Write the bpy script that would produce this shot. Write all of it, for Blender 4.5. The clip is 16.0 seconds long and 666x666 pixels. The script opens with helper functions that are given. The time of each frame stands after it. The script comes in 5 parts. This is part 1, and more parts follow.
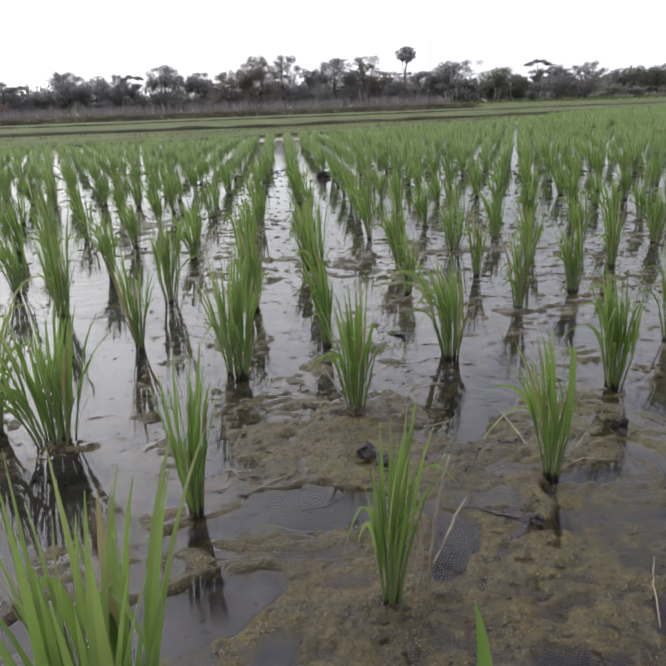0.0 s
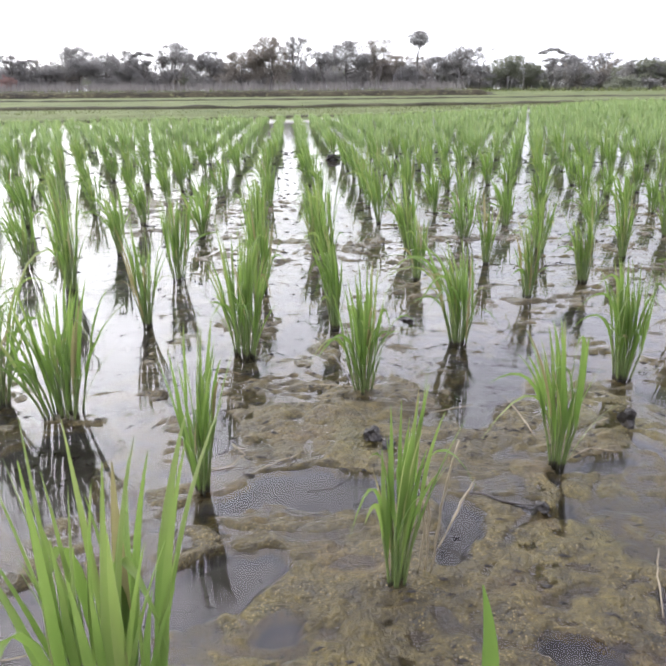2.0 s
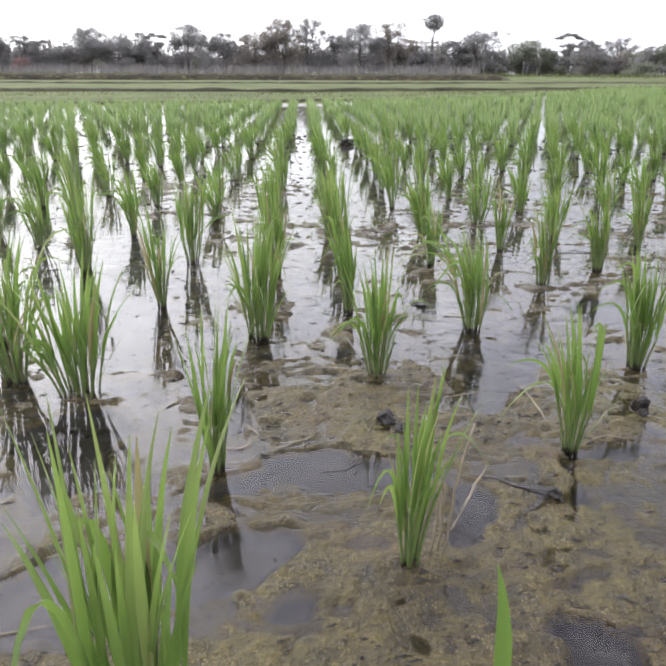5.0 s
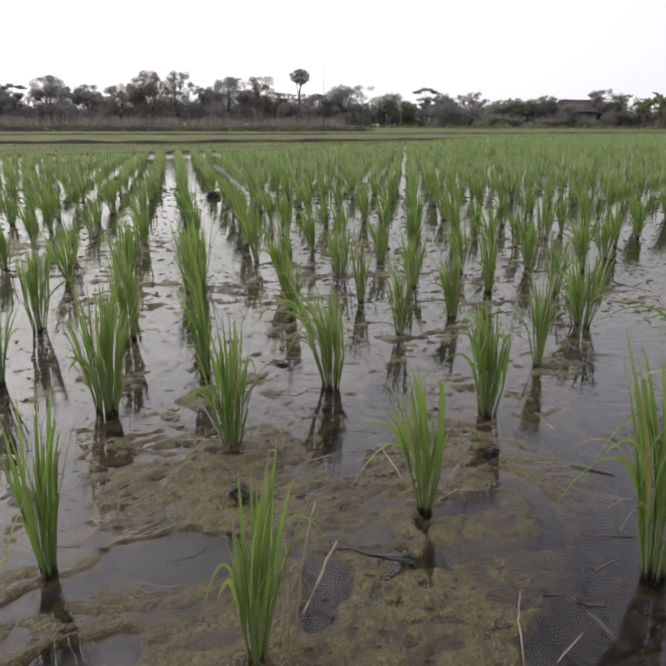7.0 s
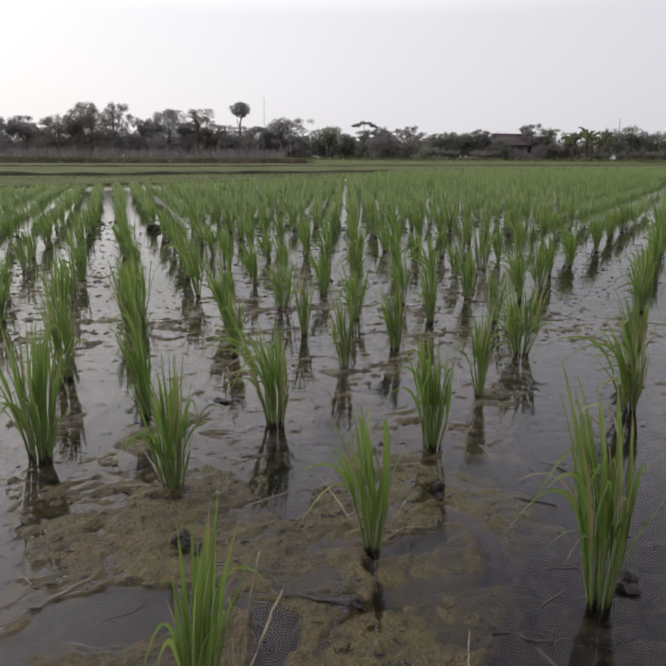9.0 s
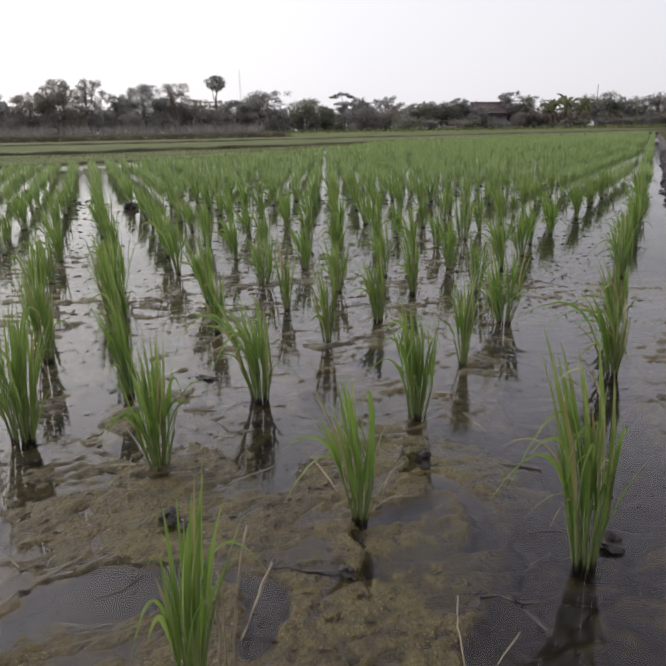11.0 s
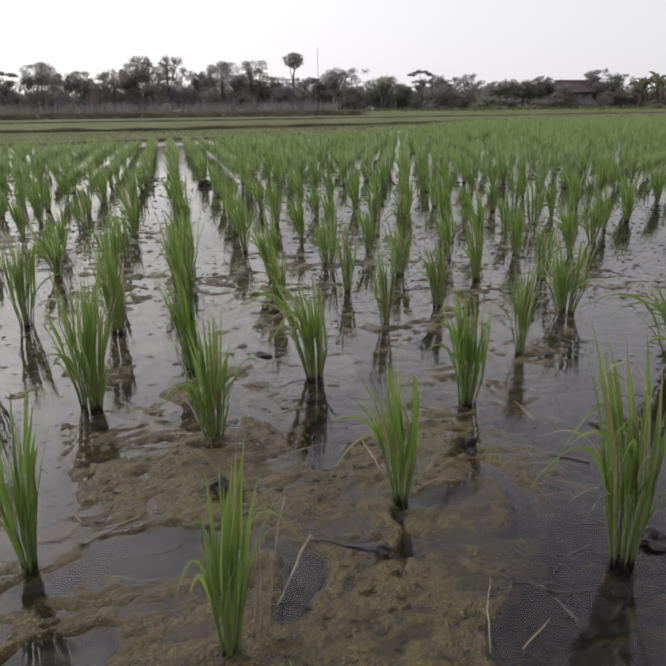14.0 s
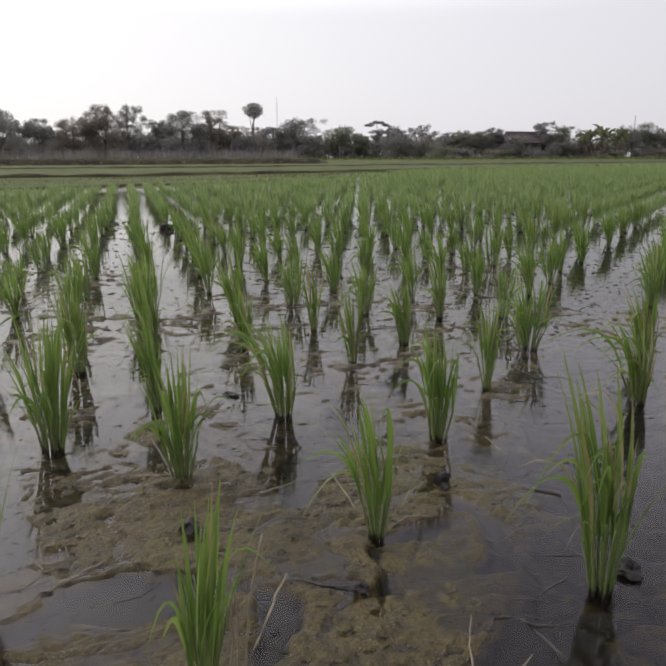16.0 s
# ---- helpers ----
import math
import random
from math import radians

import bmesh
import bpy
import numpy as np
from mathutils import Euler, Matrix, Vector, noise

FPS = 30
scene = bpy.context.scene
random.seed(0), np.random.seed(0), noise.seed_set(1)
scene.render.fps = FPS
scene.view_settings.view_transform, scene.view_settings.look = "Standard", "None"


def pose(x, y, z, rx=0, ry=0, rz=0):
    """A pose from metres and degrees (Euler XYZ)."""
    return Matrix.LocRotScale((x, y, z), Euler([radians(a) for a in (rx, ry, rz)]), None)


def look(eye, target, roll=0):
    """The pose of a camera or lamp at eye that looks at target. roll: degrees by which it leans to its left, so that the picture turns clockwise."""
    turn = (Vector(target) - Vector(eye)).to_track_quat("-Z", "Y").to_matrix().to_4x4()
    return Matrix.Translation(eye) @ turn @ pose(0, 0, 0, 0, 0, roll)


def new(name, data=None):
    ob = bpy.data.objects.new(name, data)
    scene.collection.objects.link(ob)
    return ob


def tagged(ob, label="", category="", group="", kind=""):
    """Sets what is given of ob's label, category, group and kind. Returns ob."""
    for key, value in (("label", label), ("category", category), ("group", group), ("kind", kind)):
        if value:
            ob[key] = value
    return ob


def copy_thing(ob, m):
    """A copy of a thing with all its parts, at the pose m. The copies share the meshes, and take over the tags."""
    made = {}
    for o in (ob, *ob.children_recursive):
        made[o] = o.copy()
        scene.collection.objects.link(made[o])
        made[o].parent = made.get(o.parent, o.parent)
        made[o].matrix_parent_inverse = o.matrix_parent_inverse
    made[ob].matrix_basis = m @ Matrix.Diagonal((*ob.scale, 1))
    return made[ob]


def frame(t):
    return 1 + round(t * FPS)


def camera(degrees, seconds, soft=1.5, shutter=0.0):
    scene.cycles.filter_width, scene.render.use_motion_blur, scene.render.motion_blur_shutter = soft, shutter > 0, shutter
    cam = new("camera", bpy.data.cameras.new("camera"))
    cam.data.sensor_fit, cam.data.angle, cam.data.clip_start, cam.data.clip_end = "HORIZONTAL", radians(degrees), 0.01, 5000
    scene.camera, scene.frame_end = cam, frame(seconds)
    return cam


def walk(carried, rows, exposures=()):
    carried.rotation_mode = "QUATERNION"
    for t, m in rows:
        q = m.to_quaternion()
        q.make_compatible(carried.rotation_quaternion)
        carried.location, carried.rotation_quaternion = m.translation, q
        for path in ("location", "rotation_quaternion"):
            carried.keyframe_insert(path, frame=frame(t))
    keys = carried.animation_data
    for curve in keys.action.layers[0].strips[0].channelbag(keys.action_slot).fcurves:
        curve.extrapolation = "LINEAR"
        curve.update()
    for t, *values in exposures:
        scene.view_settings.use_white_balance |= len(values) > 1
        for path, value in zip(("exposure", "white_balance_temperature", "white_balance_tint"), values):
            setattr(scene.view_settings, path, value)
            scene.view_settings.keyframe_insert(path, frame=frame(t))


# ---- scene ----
cam = camera(53.4, 16.0, 2.4)
PATH = [
    (0, (0.139, 0.159, 0.533), (0.066, 2.051, -0.114), -2.1),
    (0.5, (0.128, 0.158, 0.529), (0.025, 2.038, -0.146), -2.0),
    (1, (0.135, 0.164, 0.53), (0.042, 2.032, -0.179), -3.2),
    (1.5, (0.132, 0.159, 0.526), (0.049, 1.993, -0.267), -2.3),
    (2, (0.128, 0.16, 0.529), (0.045, 2.036, -0.161), -0.4),
    (2.5, (0.116, 0.136, 0.528), (-0.099, 1.985, -0.204), -0.1),
    (3, (0.11, 0.128, 0.524), (-0.129, 1.972, -0.213), 0.3),
    (3.2, (0.11, 0.126, 0.52), (-0.123, 1.965, -0.231), 0.5),
    (5.3, (0.124, 0.163, 0.53), (0.036, 2.028, -0.187), -0.1),
    (5.5, (0.137, 0.17, 0.533), (0.074, 2.048, -0.151), -0.4),
    (6, (0.179, 0.196, 0.538), (0.301, 2.073, -0.142), -2.1),
    (6.5, (0.18, 0.201, 0.545), (0.365, 2.079, -0.117), -1.4),
    (7, (0.179, 0.194, 0.548), (0.416, 2.087, -0.051), 0.2),
    (7.5, (0.184, 0.199, 0.546), (0.435, 2.079, -0.089), -0.7),
    (8, (0.191, 0.199, 0.556), (0.49, 2.091, -0.019), -0.4),
    (8.5, (0.186, 0.202, 0.559), (0.58, 2.098, 0.057), 0.8),
    (10.8, (0.183, 0.209, 0.558), (0.596, 2.075, -0.03), -0.9),
    (11, (0.189, 0.21, 0.554), (0.635, 2.07, -0.033), -1.0),
    (11.5, (0.181, 0.214, 0.542), (0.647, 2.067, -0.051), -0.2),
    (12, (0.185, 0.215, 0.552), (0.677, 2.057, -0.054), -0.9),
    (12.5, (0.19, 0.214, 0.552), (0.668, 2.064, -0.04), -1.1),
    (13, (0.189, 0.207, 0.559), (0.656, 2.055, -0.048), -1.5),
    (13.5, (0.194, 0.206, 0.561), (0.598, 2.079, -0.01), 0.7),
    (14, (0.212, 0.183, 0.565), (0.453, 2.062, -0.076), -0.6),
    (14.5, (0.215, 0.201, 0.579), (0.596, 2.087, 0.033), -0.5),
    (15, (0.202, 0.186, 0.55), (0.597, 2.066, -0.008), 0.5),
    (15.5, (0.204, 0.187, 0.541), (0.566, 2.072, -0.021), 0.0),
    (16, (0.195, 0.186, 0.549), (0.559, 2.084, 0.036), -0.2),
]
# the film's own brightness, in stops
EXPOSURES = [(0, 0.48, 6330, 10), (0.5, 0.36, 6330, 10), (1, 0.40, 6330, 10), (1.5, 0.68, 6330, 10), (2, 1.38, 6330, 10), (2.5, 1.04, 6330, 10), (3, 0.75, 6330, 10), (3.2, 0.75, 6330, 10), (5.3, 1.17, 6330, 10), (5.5, 1.14, 6330, 10), (6, 0.67, 6400, 10), (6.5, 0.62, 6750, 10), (7, 0.41, 6750, 10), (7.5, 0.35, 6750, 10),
             (8, 0.19, 6750, 10), (8.5, -0.02, 6750, 10), (10.8, 0.21, 6750, 10), (11, 0.23, 6750, 10), (12, 0.29, 6750, 10), (13, 0.30, 6750, 10), (13.5, 0.29, 6750, 10), (14, 0.17, 6750, 10), (14.5, 0.34, 6750, 10), (15, 0.15, 6750, 10), (15.5, 0.11, 6750, 10), (16, 0.07, 6750, 10)]
walk(cam, [(t, look(eye, target, roll)) for t, eye, target, roll in PATH], EXPOSURES)

# ---- world and light: a bright overcast sky, the sun veiled ahead and to the side ----
SUN_AZ, SUN_EL = radians(-46), radians(36)
sun_way = Vector((math.sin(SUN_AZ) * math.cos(SUN_EL), math.cos(SUN_AZ) * math.cos(SUN_EL), math.sin(SUN_EL)))
world = bpy.data.worlds.new("overcast_sky")
scene.world = world
world.use_nodes = True
wt = world.node_tree
wt.nodes.clear()


sky = wt.nodes.new("ShaderNodeTexSky")
sky.sky_type, sky.sun_disc = "NISHITA", False
sky.sun_elevation, sky.sun_rotation = SUN_EL, SUN_AZ % (2 * math.pi)
sky.dust_density, sky.air_density = 4.0, 1.0
sky_level = wt.nodes.new("ShaderNodeVectorMath")
sky_level.operation = "SCALE"
sky_level.inputs["Scale"].default_value = 0.10
wt.links.new(sky.outputs["Color"], sky_level.inputs[0])
coord = wt.nodes.new("ShaderNodeTexCoord")
dot = wt.nodes.new("ShaderNodeVectorMath")
dot.operation = "DOT_PRODUCT"
dot.inputs[1].default_value = sun_way
wt.links.new(coord.outputs["Generated"], dot.inputs[0])
cloud_noise = wt.nodes.new("ShaderNodeTexNoise")
cloud_noise.inputs["Scale"].default_value = 2.2
cloud_noise.inputs["Detail"].default_value = 4.0
cloud_noise.inputs["Roughness"].default_value = 0.45
wt.links.new(coord.outputs["Generated"], cloud_noise.inputs["Vector"])
ramp = wt.nodes.new("ShaderNodeValToRGB")
ramp.color_ramp.elements[0].position, ramp.color_ramp.elements[0].color = 0.05, (0.72, 0.725, 0.80, 1)
ramp.color_ramp.elements[1].position, ramp.color_ramp.elements[1].color = 1.0, (2.2, 2.2, 2.17, 1)
for at_, tone_ in ((0.45, (0.85, 0.855, 0.93)), (0.78, (1.02, 1.025, 1.08)), (0.91, (1.24, 1.24, 1.27))):
    ramp.color_ramp.elements.new(at_).color = (*tone_, 1)
mixer = wt.nodes.new("ShaderNodeMath")
mixer.operation = "MULTIPLY_ADD"
mixer.inputs[1].default_value = 0.10
wt.links.new(cloud_noise.outputs["Fac"], mixer.inputs[0])
wt.links.new(dot.outputs["Value"], mixer.inputs[2])
wt.links.new(mixer.outputs[0], ramp.inputs["Fac"])
split = wt.nodes.new("ShaderNodeSeparateXYZ")
wt.links.new(coord.outputs["Generated"], split.inputs[0])
upward = wt.nodes.new("ShaderNodeMath")
upward.operation, upward.use_clamp = "MAXIMUM", False
upward.inputs[1].default_value = 0.0
wt.links.new(split.outputs["Z"], upward.inputs[0])
# an overcast sky is dull in the haze at the horizon, brightest at a third of its height, blue-grey overhead
climb_ = wt.nodes.new("ShaderNodeValToRGB")
climb_.color_ramp.interpolation = "EASE"
climb_.color_ramp.elements[0].position, climb_.color_ramp.elements[0].color = 0.18, (0.5, 0.5, 0.5, 1)
climb_.color_ramp.elements[1].position, climb_.color_ramp.elements[1].color = 1.0, (0.52, 0.525, 0.60, 1)
for at_, tone_ in ((0.25, (0.72, 0.72, 0.725)), (0.34, (0.90, 0.885, 0.93)), (0.62, (0.62, 0.605, 0.70))):
    climb_.color_ramp.elements.new(at_).color = (*tone_, 1)
wt.links.new(upward.outputs[0], climb_.inputs["Fac"])
double = wt.nodes.new("ShaderNodeVectorMath")
double.operation = "SCALE"
double.inputs["Scale"].default_value = 2.0
wt.links.new(climb_.outputs["Color"], double.inputs[0])
lift = wt.nodes.new("ShaderNodeVectorMath")
lift.operation = "MULTIPLY"
wt.links.new(ramp.outputs["Color"], lift.inputs[0])
wt.links.new(double.outputs[0], lift.inputs[1])
cover = wt.nodes.new("ShaderNodeMix")
cover.data_type = "RGBA"
cover.inputs[0].default_value = 0.86
wt.links.new(sky_level.outputs[0], cover.inputs[6])
wt.links.new(lift.outputs[0], cover.inputs[7])
backg = wt.nodes.new("ShaderNodeBackground")
backg.inputs["Strength"].default_value = 1.0
wt.links.new(cover.outputs[2], backg.inputs["Color"])
wout = wt.nodes.new("ShaderNodeOutputWorld")
wt.links.new(backg.outputs[0], wout.inputs[0])

sun_data = bpy.data.lights.new("sun", "SUN")
sun_data.energy, sun_data.angle, sun_data.color = 0.56, radians(100), (1.0, 0.985, 0.95)
sun = new("sun", sun_data)
sun.matrix_world = look(tuple(sun_way * 50), (0, 0, 0))

# ---- materials ----


def material(name):
    m = bpy.data.materials.new(name)
    m.use_nodes = True
    t = m.node_tree
    b = t.nodes["Principled BSDF"]
    return m, t, b


def noise_node(t, scale, detail=4.0, rough=0.55, coords="Object", stretch=None):
    tc = t.nodes.new("ShaderNodeTexCoord")
    n = t.nodes.new("ShaderNodeTexNoise")
    n.inputs["Scale"].default_value = scale
    n.inputs["Detail"].default_value = detail
    n.inputs["Roughness"].default_value = rough
    if stretch:
        mp = t.nodes.new("ShaderNodeMapping")
        mp.inputs["Scale"].default_value = stretch
        t.links.new(tc.outputs[coords], mp.inputs["Vector"])
        t.links.new(mp.outputs[0], n.inputs["Vector"])
    else:
        t.links.new(tc.outputs[coords], n.inputs["Vector"])
    return n


def ramp_node(t, fac, stops):
    r = t.nodes.new("ShaderNodeValToRGB")
    els = r.color_ramp.elements
    els[0].position, els[0].color = stops[0][0], (*stops[0][1], 1)
    els[1].position, els[1].color = stops[-1][0], (*stops[-1][1], 1)
    for p, c in stops[1:-1]:
        els.new(p).color = (*c, 1)
    t.links.new(fac, r.inputs["Fac"])
    return r


def mix_node(t, a, b, fac, blend="MIX"):
    x = t.nodes.new("ShaderNodeMix")
    x.data_type, x.blend_type = "RGBA", blend
    for sock, v in ((x.inputs[0], fac), (x.inputs[6], a), (x.inputs[7], b)):
        if isinstance(v, (int, float)):
            sock.default_value = v
        elif isinstance(v, tuple):
            sock.default_value = (*v, 1)
        else:
            t.links.new(v, sock)
    return x.outputs[2]


def bump(t, b, height, strength, distance):
    n = t.nodes.new("ShaderNodeBump")
    n.inputs["Strength"].default_value = strength
    n.inputs["Distance"].default_value = distance
    t.links.new(height, n.inputs["Height"])
    t.links.new(n.outputs[0], b.inputs["Normal"])
    return n


def two_scale(name, dark, light, spots, big, small, rough, bump_d, spec=0.5, spots_at=(0.62, 0.74)):
    m, t, b = material(name)
    n1, n2 = noise_node(t, big), noise_node(t, small, 6.0, 0.65)
    base = ramp_node(t, n1.outputs["Fac"], [(0.32, dark), (0.68, light)])
    fleck = ramp_node(t, n2.outputs["Fac"], [(spots_at[0], (0, 0, 0)), (spots_at[1], (1, 1, 1))])
    shade = ramp_node(t, n2.outputs["Fac"], [(0.25, (0.72, 0.72, 0.72)), (0.6, (1.08, 1.08, 1.08))])
    c = mix_node(t, base.outputs[0], shade.outputs[0], 1.0, "MULTIPLY")
    t.links.new(mix_node(t, c, spots, fleck.outputs[0]), b.inputs["Base Color"])
    b.inputs["Roughness"].default_value = rough
    b.inputs["Specular IOR Level"].default_value = spec
    bump(t, b, n2.outputs["Fac"], 0.6, bump_d)
    return m


# wet paddy mud: brown with algae-yellow grains and dark silt
def mud_material():
    m, t, b = material("wet_mud")
    n1, n2, n3 = noise_node(t, 2.6, 5.0), noise_node(t, 34.0, 6.0, 0.65), noise_node(t, 150.0, 3.0, 0.6)
    base = ramp_node(t, n1.outputs["Fac"], [(0.30, (0.036, 0.028, 0.0105)), (0.50, (0.058, 0.046, 0.0138)), (0.70, (0.080, 0.064, 0.0190))])
    silt = ramp_node(t, n2.outputs["Fac"], [(0.34, (0.42, 0.40, 0.40)), (0.60, (1.25, 1.22, 1.15))])
    c = mix_node(t, base.outputs[0], silt.outputs[0], 1.0, "MULTIPLY")
    green = ramp_node(t, n1.outputs["Fac"], [(0.52, (0, 0, 0)), (0.72, (0.6, 0.6, 0.6))])
    c = mix_node(t, c, (0.055, 0.056, 0.014), green.outputs[0])
    rust = ramp_node(t, noise_node(t, 7.0, 3.0).outputs["Fac"], [(0.55, (0, 0, 0)), (0.72, (0.55, 0.55, 0.55))])
    c = mix_node(t, c, (0.076, 0.047, 0.015), rust.outputs[0])
    grit = ramp_node(t, n3.outputs["Fac"], [(0.36, (0.68, 0.66, 0.64)), (0.62, (1.25, 1.24, 1.18))])
    c = mix_node(t, c, grit.outputs[0], 1.0, "MULTIPLY")
    # pale husks and grains strewn over it, thick in some places
    tcg = t.nodes.new("ShaderNodeTexCoord")
    cells = t.nodes.new("ShaderNodeTexVoronoi")
    cells.inputs["Scale"].default_value = 300.0
    t.links.new(tcg.outputs["Object"], cells.inputs["Vector"])
    dotted = ramp_node(t, cells.outputs["Distance"], [(0.22, (1, 1, 1)), (0.40, (0, 0, 0))])
    pick = t.nodes.new("ShaderNodeSeparateColor")
    t.links.new(cells.outputs["Color"], pick.inputs[0])
    thick = noise_node(t, 11.0, 3.0)
    lot = t.nodes.new("ShaderNodeMath")
    lot.operation = "MULTIPLY_ADD"
    lot.inputs[1].default_value = 0.34
    t.links.new(pick.outputs[0], lot.inputs[0])
    t.links.new(thick.outputs["Fac"], lot.inputs[2])
    chosen = ramp_node(t, lot.outputs[0], [(0.71, (0, 0, 0)), (0.84, (0.8, 0.8, 0.8))])
    share = mix_node(t, dotted.outputs[0], chosen.outputs[0], 1.0, "MULTIPLY")
    c = mix_node(t, c, (0.24, 0.185, 0.075), share)
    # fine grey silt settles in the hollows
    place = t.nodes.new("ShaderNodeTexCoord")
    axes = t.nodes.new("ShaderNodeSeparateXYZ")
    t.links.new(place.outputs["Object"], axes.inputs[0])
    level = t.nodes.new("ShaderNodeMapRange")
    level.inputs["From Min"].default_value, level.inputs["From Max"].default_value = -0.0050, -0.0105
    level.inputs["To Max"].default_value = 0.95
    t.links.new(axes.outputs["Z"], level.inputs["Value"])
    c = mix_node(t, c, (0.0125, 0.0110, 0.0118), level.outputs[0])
    t.links.new(c, b.inputs["Base Color"])
    rr = ramp_node(t, n2.outputs["Fac"], [(0.3, (0.22, 0.22, 0.22)), (0.7, (0.55, 0.55, 0.55))])
    t.links.new(rr.outputs[0], b.inputs["Roughness"])
    b.inputs["Specular IOR Level"].default_value = 0.32
    hsum = t.nodes.new("ShaderNodeMath")
    hsum.operation = "MULTIPLY_ADD"
    hsum.inputs[1].default_value = 0.75
    t.links.new(n3.outputs["Fac"], hsum.inputs[0])
    t.links.new(n2.outputs["Fac"], hsum.inputs[2])
    rough = bump(t, b, hsum.outputs[0], 1.0, 0.010)
    # the settled silt lies smooth
    calm = t.nodes.new("ShaderNodeMapRange")
    calm.inputs["From Min"].default_value, calm.inputs["From Max"].default_value = -0.0070, -0.0015
    calm.inputs["To Min"].default_value = 0.04
    t.links.new(axes.outputs["Z"], calm.inputs["Value"])
    t.links.new(calm.outputs[0], rough.inputs["Strength"])
    return m


def water_material():
    m, t, b = material("shallow_water")
    t.nodes.remove(b)
    out = t.nodes["Material Output"]
    n1 = noise_node(t, 9.0, 3.0, 0.5, stretch=(1.0, 1.6, 1.0))
    bm_ = t.nodes.new("ShaderNodeBump")
    bm_.inputs["Strength"].default_value = 0.18
    bm_.inputs["Distance"].default_value = 0.006
    t.links.new(n1.outputs["Fac"], bm_.inputs["Height"])
    murk = noise_node(t, 1.7, 3.0)
    tint = ramp_node(t, murk.outputs["Fac"], [(0.35, (0.78, 0.76, 0.72)), (0.65, (0.92, 0.90, 0.85))])
    clear = t.nodes.new("ShaderNodeBsdfTransparent")
    t.links.new(tint.outputs[0], clear.inputs["Color"])
    silt = t.nodes.new("ShaderNodeBsdfDiffuse")
    silt.inputs["Color"].default_value = (0.085, 0.070, 0.048, 1)
    body = t.nodes.new("ShaderNodeMixShader")
    body.inputs[0].default_value = 0.05
    t.links.new(clear.outputs[0], body.inputs[1])
    t.links.new(silt.outputs[0], body.inputs[2])
    gloss = t.nodes.new("ShaderNodeBsdfGlossy")
    gloss.inputs["Roughness"].default_value = 0.0
    t.links.new(bm_.outputs[0], gloss.inputs["Normal"])
    fr = t.nodes.new("ShaderNodeFresnel")
    fr.inputs["IOR"].default_value = 1.33
    t.links.new(bm_.outputs[0], fr.inputs["Normal"])
    top = t.nodes.new("ShaderNodeMixShader")
    t.links.new(fr.outputs[0], top.inputs[0])
    t.links.new(body.outputs[0], top.inputs[1])
    t.links.new(gloss.outputs[0], top.inputs[2])
    t.links.new(top.outputs[0], out.inputs["Surface"])
    return m


# grass-like blades: tone varies from leaf to leaf, light shines through
def blade_material(name, dark, light, tip, through_col, island, share=0.38, rough=0.36, withered=False):
    m, t, b = material(name)
    if island:
        g = t.nodes.new("ShaderNodeNewGeometry")
        rnd = g.outputs["Random Per Island"]
    else:
        g = t.nodes.new("ShaderNodeObjectInfo")
        rnd = g.outputs["Random"]
    n = noise_node(t, 60.0, 3.0, stretch=(1.0, 1.0, 0.15))
    tone = ramp_node(t, rnd, [(0.0, dark), (0.75, light), (1.0, tip)])
    vein = ramp_node(t, n.outputs["Fac"], [(0.3, (0.82, 0.84, 0.8)), (0.7, (1.14, 1.10, 1.0))])
    c = mix_node(t, tone.outputs[0], vein.outputs[0], 1.0, "MULTIPLY")
    if withered:
        # tips turn straw-coloured, some leaves sooner than others
        tc = t.nodes.new("ShaderNodeTexCoord")
        axes = t.nodes.new("ShaderNodeSeparateXYZ")
        t.links.new(tc.outputs["Object"], axes.inputs[0])
        blotch = noise_node(t, 22.0, 2.0)
        late = t.nodes.new("ShaderNodeMath")
        late.operation = "MULTIPLY_ADD"
        late.inputs[1].default_value = 0.26
        t.links.new(blotch.outputs["Fac"], late.inputs[0])
        t.links.new(axes.outputs["Z"], late.inputs[2])
        tips = t.nodes.new("ShaderNodeMapRange")
        tips.inputs["From Min"].default_value, tips.inputs["From Max"].default_value = 0.28, 0.40
        tips.inputs["To Max"].default_value = 0.5
        t.links.new(late.outputs[0], tips.inputs["Value"])
        c = mix_node(t, c, (0.23, 0.220, 0.095), tips.outputs[0])
    t.links.new(c, b.inputs["Base Color"])
    b.inputs["Roughness"].default_value = rough
    b.inputs["Specular IOR Level"].default_value = 0.5 if withered else 0.3
    tr = t.nodes.new("ShaderNodeBsdfTranslucent")
    tr.inputs["Color"].default_value = (*through_col, 1)
    mx = t.nodes.new("ShaderNodeMixShader")
    mx.inputs[0].default_value = share
    t.links.new(b.outputs[0], mx.inputs[1])
    t.links.new(tr.outputs[0], mx.inputs[2])
    t.links.new(mx.outputs[0], t.nodes["Material Output"].inputs["Surface"])
    return m


